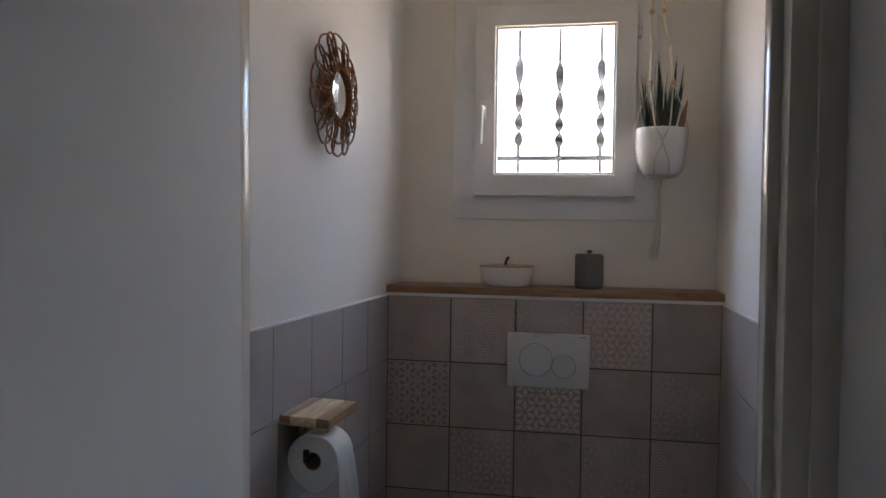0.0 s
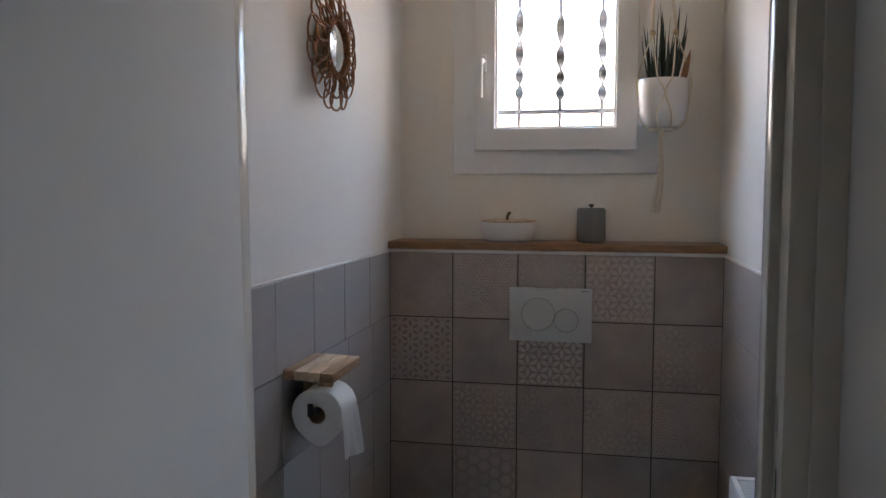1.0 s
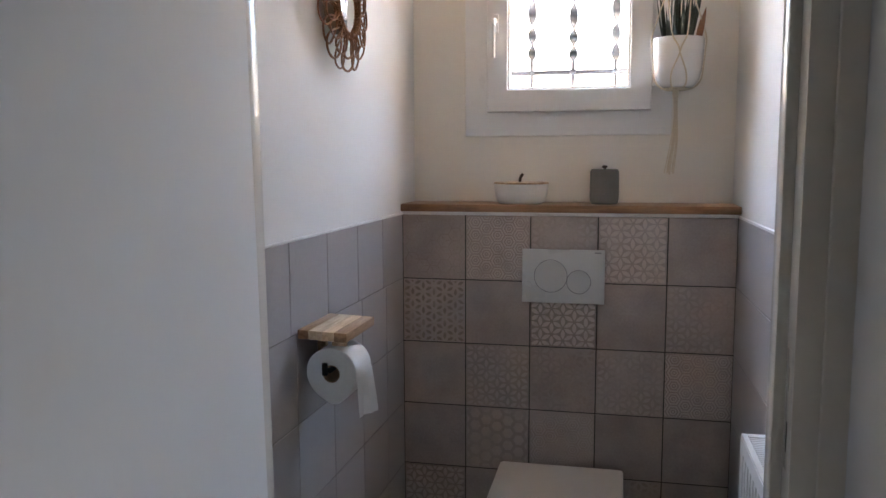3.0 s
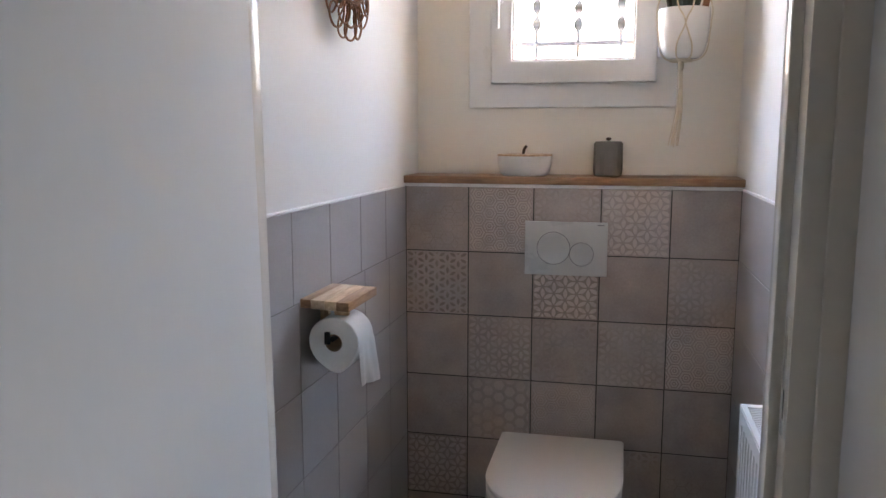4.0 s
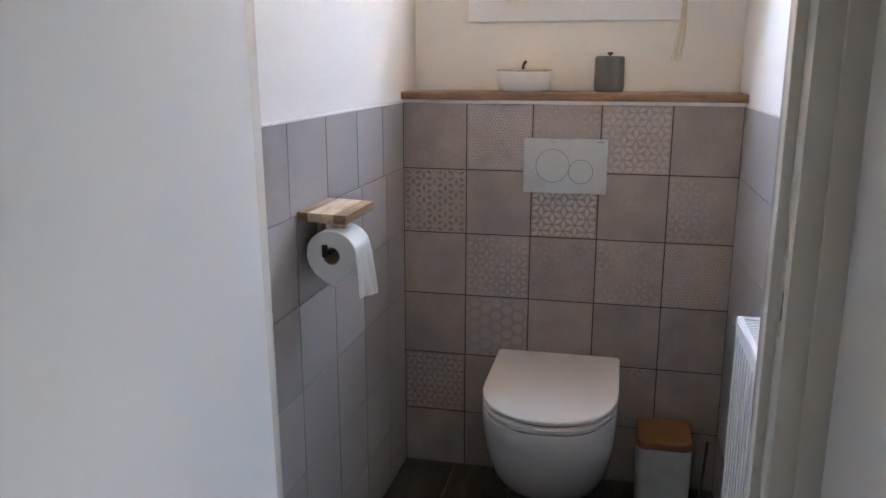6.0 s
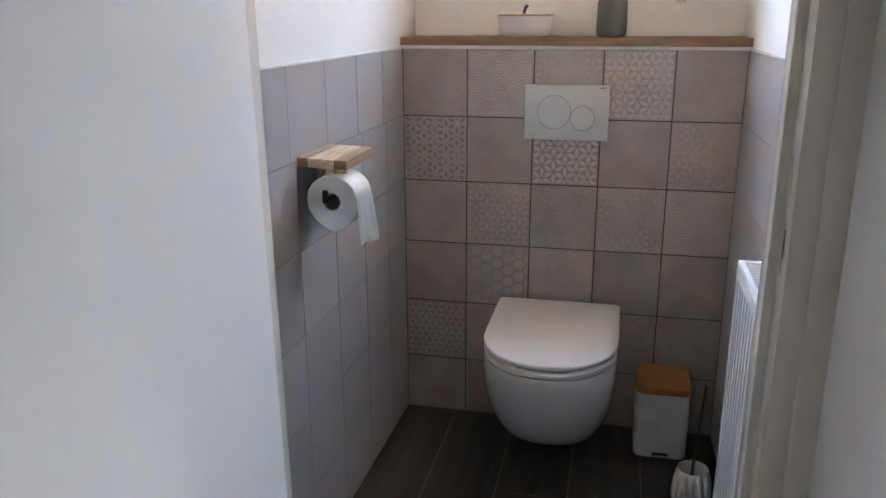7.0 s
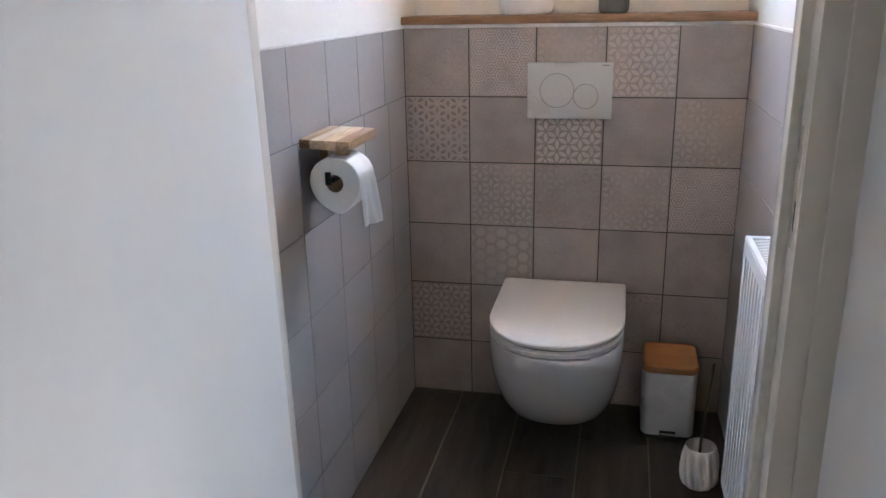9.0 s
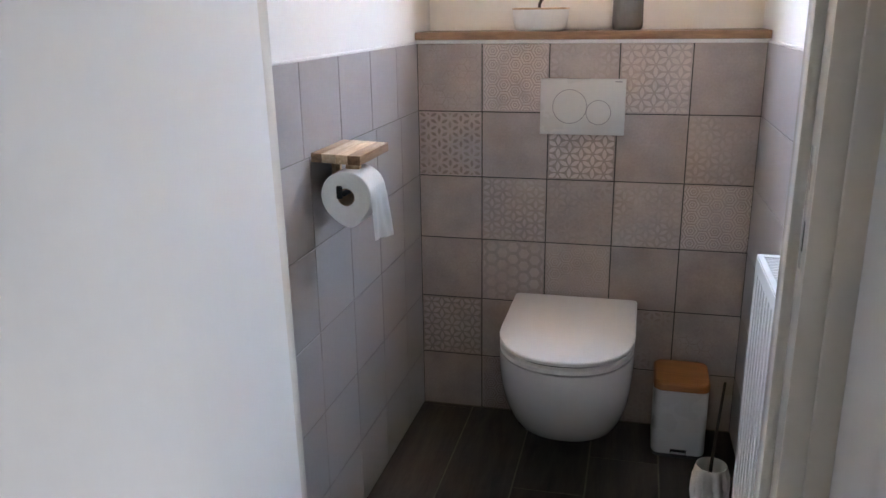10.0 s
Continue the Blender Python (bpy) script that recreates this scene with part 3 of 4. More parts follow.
loft(bm, [d_ring(h, b, f, z, 0.22) for z, h, b, f in ((0.4028, 0.182, -0.048, -0.537), (0.4045, 0.1855, -0.042, -0.542), (0.4150, 0.1860, -0.040, -0.543), (0.4180, 0.183, -0.043, -0.538))])
part("seat", bm, SEAT, toilet)
bm = bmesh.new()
loft(bm, [d_ring(h, b, f, z, 0.22) for z, h, b, f in ((0.4228, 0.184, -0.037, -0.531), (0.4246, 0.1872, -0.033, -0.5355), (0.4325, 0.1880, -0.032, -0.536),
                                                   (0.4362, 0.1865, -0.034, -0.533), (0.4385, 0.181, -0.040, -0.524), (0.4392, 0.150, -0.080, -0.49))])
part("lid", bm, SEAT, toilet, "smooth closed white lid")
for dx in (-0.075, 0.075):
    bm = bmesh.new()
    tube(bm, [(TX + dx - 0.02, -0.040, 0.408), (TX + dx + 0.02, -0.040, 0.408)], 0.0105, 12)
    part("hinge", bm, CHROME, toilet)
# ---- pedal bin ----
bin_ = thing("pedal_bin", (0.838, -0.105, 0), "small white enamel pedal bin with a bamboo lid", "bin")


def slab_rings(x0, x1, y0, y1, r, levels):
    return [rounded_rect(x0 + d, x1 - d, y0 + d, y1 - d, max(0.003, r - d), z) for d, z in levels]


part("foot", loft(bmesh.new(), slab_rings(0.762, 0.913, -0.194, -0.030, 0.022, ((0.002, 0.0), (0.0, 0.003), (0.0, 0.012)))), RUBBER_AND_SHADE, bin_, "black base ring")
part("body", loft(bmesh.new(), slab_rings(0.760, 0.915, -0.196, -0.028, 0.024, ((0.003, 0.0115), (0.0, 0.016), (0.0, 0.2155), (0.002, 0.218)))), BIN_PAINT, bin_)
part("lid", loft(bmesh.new(), slab_rings(0.757, 0.918, -0.199, -0.025, 0.028, ((0.004, 0.219), (0.0, 0.222), (0.0, 0.2395), (0.0015, 0.2435), (0.005, 0.246)))), BAMBOO, bin_,
     "orange-brown bamboo lid")
pedal = part("pedal", boxes((0.817, 0.860, -0.213, -0.194, 0.0195, 0.0255), bevel=0.002), CHROME, bin_, "steel foot pedal")
part("pedal_recess", boxes((0.815, 0.862, -0.1972, -0.1952, 0.0135, 0.0300), bevel=0.001), RUBBER_AND_SHADE, bin_)

# ---- toilet brush ----
brush = thing("toilet_brush", (0.912, -0.415, 0), "toilet brush standing in a ribbed white ceramic pot", "toilet brush")
bm = bmesh.new()


def twist(a, z):
    return 1.0 + 0.20 * (abs(math.sin(5 * a + 16 * z)) - 0.6) * min(1.0, max(0.0, (0.118 - z) / 0.02)) * min(1.0, max(0.0, z / 0.01))


lathe(bm, [(0.030, 0.0), (0.037, 0.001), (0.042, 0.006), (0.0475, 0.022), (0.0500, 0.042), (0.0490, 0.066), (0.0460, 0.092), (0.0425, 0.113), (0.0412, 0.1195), (0.0400, 0.1215),
           (0.0385, 0.1195), (0.0385, 0.112), (0.042, 0.07), (0.043, 0.03), (0.030, 0.008)], (0.912, -0.415, 0.0), 90, True, True, twist)
part("pot", bm, STONEWARE, brush, "white ceramic pot with slanted ribs")
bm = bmesh.new()
tube(bm, lerp_path([(0.908, -0.415, 0.012), (0.912, -0.409, 0.13), (0.920, -0.400, 0.24), (0.929, -0.392, 0.355)], 6), 0.0040, 10, taper=lambda t: 1.25 - 0.35 * t)
part("handle", bm, STICK, brush, "thin dark wooden handle")
bm = bmesh.new()
lathe(bm, [(0.010, 0.010), (0.026, 0.016), (0.028, 0.05), (0.024, 0.075), (0.008, 0.082)], (0.909, -0.4145, 0), 24)
part("bristles", bm, RUBBER_AND_SHADE, brush)

# ---- radiator ----
RX0, RX1, RY0, RY1, RZ0, RZ1 = 0.928, 0.992, -1.222, -0.690, 0.195, 0.795
radiator = thing("radiator", (0.96, -0.93, RZ0), "white panel radiator with vertical flutes and a slatted top grille", "radiator")
bm = bmesh.new()
# fluted front panel: a profile along y, drawn up in z
prof = []
prof.append((RX0 + 0.006, RY1))
prof.append((RX0, RY1 - 0.006))
n_fl = 15
for i in range(n_fl):
    a = RY1 - 0.022 + (RY0 + 0.022 - RY1 + 0.022) * i / n_fl
    w = (RY0 + 0.022 - RY1 + 0.022) / n_fl
    prof += [(RX0, a), (RX0, a + w * 0.42), (RX0 + 0.0095, a + w * 0.54), (RX0 + 0.0095, a + w * 0.88)]
prof += [(RX0, RY0 + 0.022), (RX0, RY0 + 0.006), (RX0 + 0.006, RY0)]
rings = []
for z, f in ((RZ0 + 0.0, 0.0), (RZ0 + 0.03, 0.0), (RZ0 + 0.055, 1.0), (RZ1 - 0.055, 1.0), (RZ1 - 0.03, 0.0), (RZ1, 0.0)):
    rings.append([(RX0 + (px - RX0) * (f if 0.02 < (RY1 - py) < (RY1 - RY0 - 0.02) else 1.0), py, z) for px, py in prof])
    # back of the sheet
for k, z in enumerate((RZ0, RZ0 + 0.03, RZ0 + 0.055, RZ1 - 0.055, RZ1 - 0.03, RZ1)):
    rings[k] = rings[k] + [(RX0 + 0.012, RY0, z), (RX0 + 0.012, RY1, z)]
loft(bm, rings)
part("front_panel", bm, RAD_PAINT, radiator, "fluted white steel panel", False)
part("rear_panel", boxes((RX1 - 0.012, RX1, RY0, RY1, RZ0, RZ1 - 0.004), bevel=0.002), RAD_PAINT, radiator)
for y0, y1 in ((RY1 - 0.0025, RY1 + 0.0005), (RY0 - 0.0005, RY0 + 0.0025)):
    part("side_cover", boxes((RX0 + 0.0115, RX1 - 0.0115, y0, y1, RZ0 + 0.02, RZ1 - 0.001), bevel=0.0008), RAD_PAINT, radiator)
# solid block whose dark colour stands for the shade between the panels
part("convector", boxes((RX0 + 0.0125, RX1 - 0.0125, RY0 + 0.004, RY1 - 0.004, RZ0 + 0.03, RZ1 - 0.02)), RAD_DARK, radiator, "dark block that paints the shade inside the radiator")
grid = part("top_grille", boxes((RX0 + 0.0015, RX0 + 0.013, RY0 + 0.001, RY1 - 0.001, RZ1 - 0.001, RZ1 + 0.004), (RX1 - 0.013, RX1 - 0.0015, RY0 + 0.001, RY1 - 0.001, RZ1 - 0.003, RZ1 + 0.004),
                                (RX0 + 0.013, RX1 - 0.013, RY1 - 0.020, RY1 - 0.001, RZ1 - 0.001, RZ1 + 0.004), (RX0 + 0.013, RX1 - 0.013, RY0 + 0.001, RY0 + 0.020, RZ1 - 0.001, RZ1 + 0.004),
                                bevel=0.001), RAD_PAINT, radiator, "white slatted top grille")
slat = mesh_of("slat", boxes((-0.0188, 0.0188, -0.0028, 0.0028, -0.004, 0.002), bevel=0.0006), RAD_PAINT)
n_sl = 46
for i in range(n_sl):
    o = new("slat", slat)
    o.parent = grid
    o.location = Vector(((RX0 + RX1) / 2, RY1 - 0.026 - (RY1 - RY0 - 0.052) * i / (n_sl - 1), RZ1)) - root_of(grid)
for y in (-1.12, -0.79):
    part("bracket", boxes((RX1 - 0.001, 1.0045 - 0.0209 * y, y - 0.02, y + 0.02, 0.30, 0.70), bevel=0.001), RAD_PAINT, radiator)

# ---- toilet paper holder and roll ----
holder = thing("paper_holder", (0.06, -0.80, 1.0), "small light oak shelf holding a toilet roll on a bar", "paper holder")
BX, BY0, BY1, BZ0, BZ1 = 0.1135, -0.863, -0.671, 0.9985, 1.0187
edges = (0.0005, 0.025, 0.057, 0.084, BX)
for a, b, strip_wood in zip(edges, edges[1:], (BEECH_DARK, BEECH_LIGHT, BEECH, BEECH_DARK)):
    bm = boxes((a + 0.0002, b - 0.0002, BY0, BY1, BZ0, BZ1), bevel=0.0014)
    for v in bm.verts:
        # the board hangs a little low at its outer edge
        v.co.z -= 0.037 * v.co.x
    part("wood_strip", bm, strip_wood, holder, "glued strip of light oak")
part("back_block", boxes((0.0006, 0.022, -0.752, -0.738, 0.915, BZ0 - 0.0004), bevel=0.0015), BEECH, holder)
part("front_block", boxes((0.078, 0.110, -0.859, -0.846, BZ0 - 0.013, BZ0 - 0.0035), bevel=0.0015), BEECH, holder, "small oak block under the board")
CXR, CZR = 0.0765, 0.9235
bm = bmesh.new()
tube(bm, lerp_path([(0.020, -0.745, 0.930), (CXR - 0.01, -0.744, 0.934), (CXR, -0.750, 0.934), (CXR, -0.80, 0.934), (CXR, -0.872, 0.934)], 5), 0.006, 10)
part("roll_bar", bm, RUBBER_AND_SHADE, holder, "black metal roll bar")
part("bar_end", boxes((CXR - 0.017, CXR - 0.005, -0.8745, -0.866, 0.922, 0.950), bevel=0.002), RUBBER_AND_SHADE, holder, "dark flat end tab")

roll = thing("toilet_roll", (CXR, -0.81, CZR), "white toilet paper roll with a loose end hanging down", "toilet paper")
Y0, Y1 = -0.862, -0.762
R_OUT, R_IN = 0.0575, 0.0195


def roll_ring(r, y, loose):
    out = []
    for i in range(64):
        a = 2 * math.pi * i / 64
        # the outer turns sag to a soft point below
        sag = 1.0 + loose * (0.17 * math.exp(-((a - radians(278)) / 0.42) ** 2) + 0.012 * math.sin(3 * a))
        out.append((CXR + r * sag * math.cos(a), y, CZR + r * sag * math.sin(a)))
    return out


bm = bmesh.new()
loft(bm, [roll_ring(R_IN, Y0 + 0.001, 0), roll_ring(R_IN + 0.001, Y0, 0), roll_ring(R_OUT * 0.7, Y0 - 0.0004, 0.4), roll_ring(R_OUT - 0.002, Y0, 1), roll_ring(R_OUT, Y0 + 0.002, 1),
          roll_ring(R_OUT, Y1 - 0.002, 1), roll_ring(R_OUT - 0.002, Y1, 1), roll_ring(R_IN + 0.001, Y1, 0), roll_ring(R_IN, Y1 - 0.001, 0)], False, False)
part("paper", bm, PAPER, roll)
bm = bmesh.new()
loft(bm, [roll_ring(R_IN - 0.0002, Y0 + 0.0005, 0), roll_ring(R_IN - 0.0002, Y1 - 0.0005, 0), roll_ring(R_IN - 0.0016, Y1 - 0.0005, 0), roll_ring(R_IN - 0.0016, Y0 + 0.0005, 0),
          roll_ring(R_IN - 0.0002, Y0 + 0.0005, 0)], False, False)
part("core", bm, CARD, roll, "brown card core")
bm = bmesh.new()
rows = []
for j in range(22):
    f = j / 21
    row = []
    for i in range(15):
        g = i / 14
        z = CZR + 0.018 - f * (0.116 + 0.006 * g)
        x = CXR + R_OUT + 0.0012 + 0.004 * f ** 1.4 + 0.014 * f * (g - 0.35) + 0.0045 * f * math.sin(7 * g + 2.0 * f) + 0.0022 * f * math.sin(17 * g - 3 * f)
        y = Y0 + 0.002 + (Y1 - Y0 - 0.004) * g + 0.012 * f * (0.5 - g) * 0.8
        if f < 0.15:
            x = min(x, CXR + R_OUT * math.cos(math.asin(min(1, (z - CZR) / R_OUT))) + 0.0009)
        row.append((x, y, z))
    rows.append(row)
loft(bm, rows, False, False, closed=False)
bmesh.ops.solidify(bm, geom=bm.faces[:], thickness=0.0005)
part("loose_sheet", bm, PAPER, roll, "hanging end of the paper")

for ob in (holder, roll):
    turn_about(ob, 0.0, YAW_LEFT)
    ob.location += Vector((-0.0005, 0.033, -0.0067))

# ---- bowl and jar on the shelf ----
SH = 1.2397
bowl = thing("lidded_bowl", (0.365, 0.083, SH), "low white stoneware bowl with a thin wooden lid", "bowl")
bm = bmesh.new()
lathe(bm, [(0.060, 0.0), (0.066, 0.0005), (0.072, 0.004), (0.078, 0.014), (0.0815, 0.028), (0.0835, 0.046), (0.0840, 0.0600), (0.0825, 0.0605), (0.080, 0.058)], (0.365, 0.083, SH), 64)
part("body", bm, STONEWARE, bowl)
bm = bmesh.new()
lathe(bm, [(0.082, 0.0608), (0.0855, 0.0614), (0.0860, 0.0640), (0.0850, 0.0662), (0.0800, 0.0668)], (0.365, 0.083, SH), 64)
part("lid", bm, BEECH, bowl, "thin light wooden lid")
bm = bmesh.new()
tube(bm, lerp_path([(0.361, 0.079, SH + 0.064), (0.362, 0.079, SH + 0.076), (0.366, 0.079, SH + 0.086), (0.371, 0.079, SH + 0.092)], 5), 0.0046, 10)
part("loop", bm, LEATHER, bowl, "dark leather pull")

jar = thing("lidded_jar", (0.6215, 0.081, SH), "grey-brown stoneware jar with vertical ribs and a small dark knob", "jar")
bm = bmesh.new()
lathe(bm, [(0.034, 0.0), (0.038, 0.0006), (0.0415, 0.004), (0.0432, 0.011), (0.0435, 0.020), (0.0435, 0.1005), (0.0425, 0.1020), (0.040, 0.1024)], (0.6215, 0.081, SH), 96, True, True,
      lambda a, z: 1.0 + (0.022 * math.sin(20 * a) if 0.012 < z < 0.1 else 0.0))
part("body", bm, GREY_WARE, jar)
bm = bmesh.new()
lathe(bm, [(0.0400, 0.1022), (0.0405, 0.1045), (0.0390, 0.1062), (0.010, 0.1066)], (0.6215, 0.081, SH), 64)
jl = part("lid", bm, GREY_WARE, jar)
bm = bmesh.new()
lathe(bm, [(0.0030, 0.106), (0.0030, 0.109), (0.0070, 0.1105), (0.0085, 0.1135), (0.0080, 0.1165), (0.0050, 0.1182)], (0.6215, 0.081, SH), 24)
part("knob", bm, LEATHER, jl, "small dark brown knob")

# ---- rattan mirror ----
MY, MZ, MX = -0.560, 1.740, 0.026
mirror = thing("wall_mirror", (0.0, MY, MZ), "small round mirror in a looped brown rattan flower frame", "mirror")


def on_wall(u, v, x):
    return (x, MY + 1.10 * u, MZ + v)


def rattan_loop(ang, r0, r1, width, x, lift):
    """One long petal of bent cane, pointing outwards at the angle."""
    pts = []
    for i in range(28):
        t = 2 * math.pi * i / 28
        rad = (r0 + r1) / 2 - (r1 - r0) / 2 * math.cos(t)
        side = width * math.sin(t) * (0.12 + 0.88 * max(0.0, (rad - r0) / (r1 - r0)) ** 0.7)
        wob = 0.0012 * math.sin(3 * t + 9 * ang)
        u = (rad + wob) * math.cos(ang) - side * math.sin(ang)
        v = (rad + wob) * math.sin(ang) + side * math.cos(ang)
        pts.append(on_wall(u, v, x + lift * math.sin(t) + 0.004 * math.cos(t)))
    return tube(bmesh.new(), pts, 0.0026 + 0.0003 * math.sin(11 * ang), 7, True)


N_LOOP = 17
for i in range(N_LOOP):
    a = 2 * math.pi * (i + 0.10 * math.sin(5.1 * i)) / N_LOOP
    part("cane_loop", rattan_loop(a, 0.068, 0.150 + 0.003 * math.sin(2.3 * i), 0.0420, MX, 0.003 if i % 2 else -0.003), RATTAN, mirror)
for i in range(14):
    a = 2 * math.pi * (i + 0.5) / 14
    part("cane_loop", rattan_loop(a, 0.062, 0.119 + 0.003 * math.sin(3.7 * i), 0.0315, MX + 0.006, 0.003), RATTAN, mirror)
for r, x, w in ((0.0705, MX + 0.008, 0.0038), (0.0645, MX + 0.011, 0.0036), (0.0690, MX + 0.001, 0.0036)):
    pts = [on_wall(r * math.cos(2 * math.pi * i / 48), r * math.sin(2 * math.pi * i / 48), x) for i in range(48)]
    part("cane_ring", tube(bmesh.new(), pts, w, 8, True), RATTAN, mirror)
bm = bmesh.new()
for i in range(44):
    a = 2 * math.pi * i / 44
    pts = []
    for k in range(9):
        b_ = 2 * math.pi * k / 9
        rr = 0.0668 + 0.0085 * math.cos(b_)
        pts.append(on_wall(rr * math.cos(a + 0.03 * math.sin(b_)), rr * math.sin(a + 0.03 * math.sin(b_)), MX + 0.006 + 0.0095 * math.sin(b_)))
    tube(bm, pts, 0.0016, 5, True)
part("binding", bm, RATTAN, mirror, "thin cane binding wound round the rim")


def disc_x(x0, x1, r, tilt=0.0):
    bm = bmesh.new()
    loft(bm, [[on_wall(r * math.cos(2 * math.pi * i / 64), r * math.sin(2 * math.pi * i / 64), x + tilt * r * math.cos(2 * math.pi * i / 64)) for i in range(64)] for x in (x0, x1)])
    return bm


part("backing", disc_x(-0.0055, MX - 0.0015, 0.060), CARD, mirror)
part("glass", disc_x(MX + 0.0015, MX + 0.0042, 0.0635, 0.021), MIRROR, mirror, "round mirror glass")

turn_about(mirror, 0.0, YAW_LEFT)

# ---- hanging plant ----
PX, PY, PZ = 0.8265, 0.045, 1.585
hanger = thing("macrame_hanger", (PX, PY, PZ), "cream cotton macrame plant hanger with wooden beads and a tassel", "plant hanger")
pot = thing("hanging_pot", (PX, PY, PZ), "rounded glossy white plant pot hanging in cotton cords", "plant pot")
bm = bmesh.new()
lathe(bm, [(r * 1.05, h) for r, h in ((0.030, 0.000), (0.040, 0.001), (0.049, 0.008), (0.058, 0.024), (0.0640, 0.048), (0.0675, 0.080), (0.0692, 0.118), (0.0695, 0.1385), (0.0685, 0.1405), (0.0662, 0.1405),
           (0.0652, 0.1385), (0.065, 0.118), (0.061, 0.115))], (PX, PY, PZ), 64, True, False)
part("shell", bm, POT_GLAZE, pot)
bm = bmesh.new()
lathe(bm, [(0.0648, 0.112), (0.044, 0.119), (0.020, 0.121)], (PX, PY, PZ), 32)
part("soil", bm, SOIL, pot)

plant = thing("aloe_plant", (PX, PY, PZ + 0.118), "spiky dark green upright plant with one dry brown leaf", "plant")


def blade(base, tip, width, bend, turn):
    """A stiff tapering leaf with a channelled section."""
    b0, t0 = Vector(base), Vector(tip)
    out = Vector((math.cos(turn), math.sin(turn), 0))
    rings = []
    for i in range(11):
        f = i / 10
        c = b0.lerp(t0, f) + out * bend * math.sin(math.pi * f) 
        w = width * (0.75 + 0.5 * f - 1.22 * f * f) if f < 0.98 else 0.0004
        w = max(w, 0.0004)
        side = Vector((-math.sin(turn), math.cos(turn), 0))
        rings.append([c - side * w + out * w * 0.35, c - out * w * 0.15, c + side * w + out * w * 0.35, c + out * w * 0.55])
    return loft(bmesh.new(), rings)


LEAVES = ((-0.050, -0.01, -0.066, 0.128, 0.0065), (-0.044, 0.02, -0.060, 0.165, 0.006), (-0.036, -0.03, -0.040, 0.090, 0.006), (-0.026, 0.00, -0.018, 0.205, 0.007),
          (-0.018, -0.03, -0.010, 0.190, 0.0065), (-0.008, 0.02, -0.012, 0.225, 0.006), (0.000, -0.03, 0.000, 0.140, 0.006), (0.008, 0.00, 0.012, 0.120, 0.007),
          (0.018, -0.02, 0.028, 0.155, 0.0075), (0.026, 0.02, 0.044, 0.215, 0.0065), (0.032, -0.02, 0.060, 0.185, 0.007), (0.022, 0.03, 0.038, 0.160, 0.006),
          (0.040, 0.00, 0.052, 0.125, 0.0065), (-0.030, 0.03, -0.046, 0.110, 0.006), (0.012, -0.035, 0.020, 0.085, 0.0065), (-0.012, -0.04, -0.022, 0.075, 0.006),
          (-0.040, -0.02, -0.052, 0.150, 0.006), (-0.004, 0.00, -0.004, 0.175, 0.0065), (0.014, 0.03, 0.020, 0.190, 0.006), (0.034, 0.01, 0.066, 0.150, 0.006),
          (-0.022, 0.03, -0.030, 0.170, 0.006), (0.004, -0.045, 0.010, 0.100, 0.006), (0.030, -0.035, 0.040, 0.110, 0.006))
for k, (bx, by, tx, h, w) in enumerate(LEAVES):
    part("leaf", blade((PX + bx * 0.8, PY + by, PZ + 0.114), (PX + tx, PY + by * 1.25, PZ + 0.122 + h * 1.12), w * 1.25, 0.004 * (1 if tx > 0 else -1), 0.4 + 1.9 * k), LEAF, plant)
for dx, h, w in ((0.060, 0.104, 0.012), (0.048, 0.082, 0.009)):
    part("dry_leaf", blade((PX + 0.048, PY - 0.012, PZ + 0.116), (PX + dx + 0.012, PY - 0.024, PZ + 0.120 + h), w, 0.003, -1.4), DRY_LEAF, plant, "dry brown leaf")


def cord(name, pts, r=0.0026, steps=6, label=""):
    return part(name, tube(bmesh.new(), lerp_path(pts, steps), r, 7), COTTON, hanger, label)


def twisted_rope(name, a, b, r, turns):
    a, b = Vector(a), Vector(b)
    bm = bmesh.new()
    for k in range(2):
        pts = []
        n = turns * 10
        for i in range(n + 1):
            ph = 2 * math.pi * turns * i / n + math.pi * k
            pts.append(a.lerp(b, i / n) + Vector((math.cos(ph) * r, math.sin(ph) * r, 0)))
        tube(bm, pts, r * 0.80, 6)
    return part(name, bm, COTTON, hanger, "spiral-knotted cord")


K1, K2 = (PX - 0.0370, PY - 0.050, PZ + 0.269), (PX + 0.0285, PY - 0.050, PZ + 0.269)
T1, T2 = (PX - 0.034, PY - 0.012, PZ + 0.488), (PX + 0.000, PY - 0.012, PZ + 0.490)
for (kx, ky, kz), top in ((K1, T1), (K2, T2)):
    bm = bmesh.new()
    ball(bm, (kx, ky, kz), 0.0092, 0.9)
    part("bead", bm, BEAD, hanger, "pale wooden bead")
    bm = bmesh.new()
    ball(bm, top, 0.0085, 1.1)
    part("bead", bm, BEAD, hanger, "pale wooden bead")
    mid_ = Vector((kx, ky, kz)).lerp(Vector(top), 0.52) + Vector((0.004 if top is T2 else 0.001, 0, 0))
    twisted_rope("rope", Vector((kx, ky, kz + 0.008)), mid_, 0.0025, 8)
    twisted_rope("rope", mid_, Vector(top) - Vector((0, 0, 0.007)), 0.0025, 8)
    bm = bmesh.new()
    ball(bm, mid_, 0.0062, 0.8)
    part("knot", bm, COTTON, hanger)
    cord("cord", [top, (top[0] + (0.006 if top is T1 else -0.002), PY, PZ + 0.60), (PX - 0.010, PY, CEIL - 0.02)], 0.0032)
# cords from the beads over the rim and down under the pot
LOW = (PX - 0.004, PY, PZ - 0.004)


def rim(ang, r=0.0815, h=0.138):
    return (PX + 0.93 * r * math.cos(radians(ang)), PY + 0.93 * r * math.sin(radians(ang)), PZ + h)


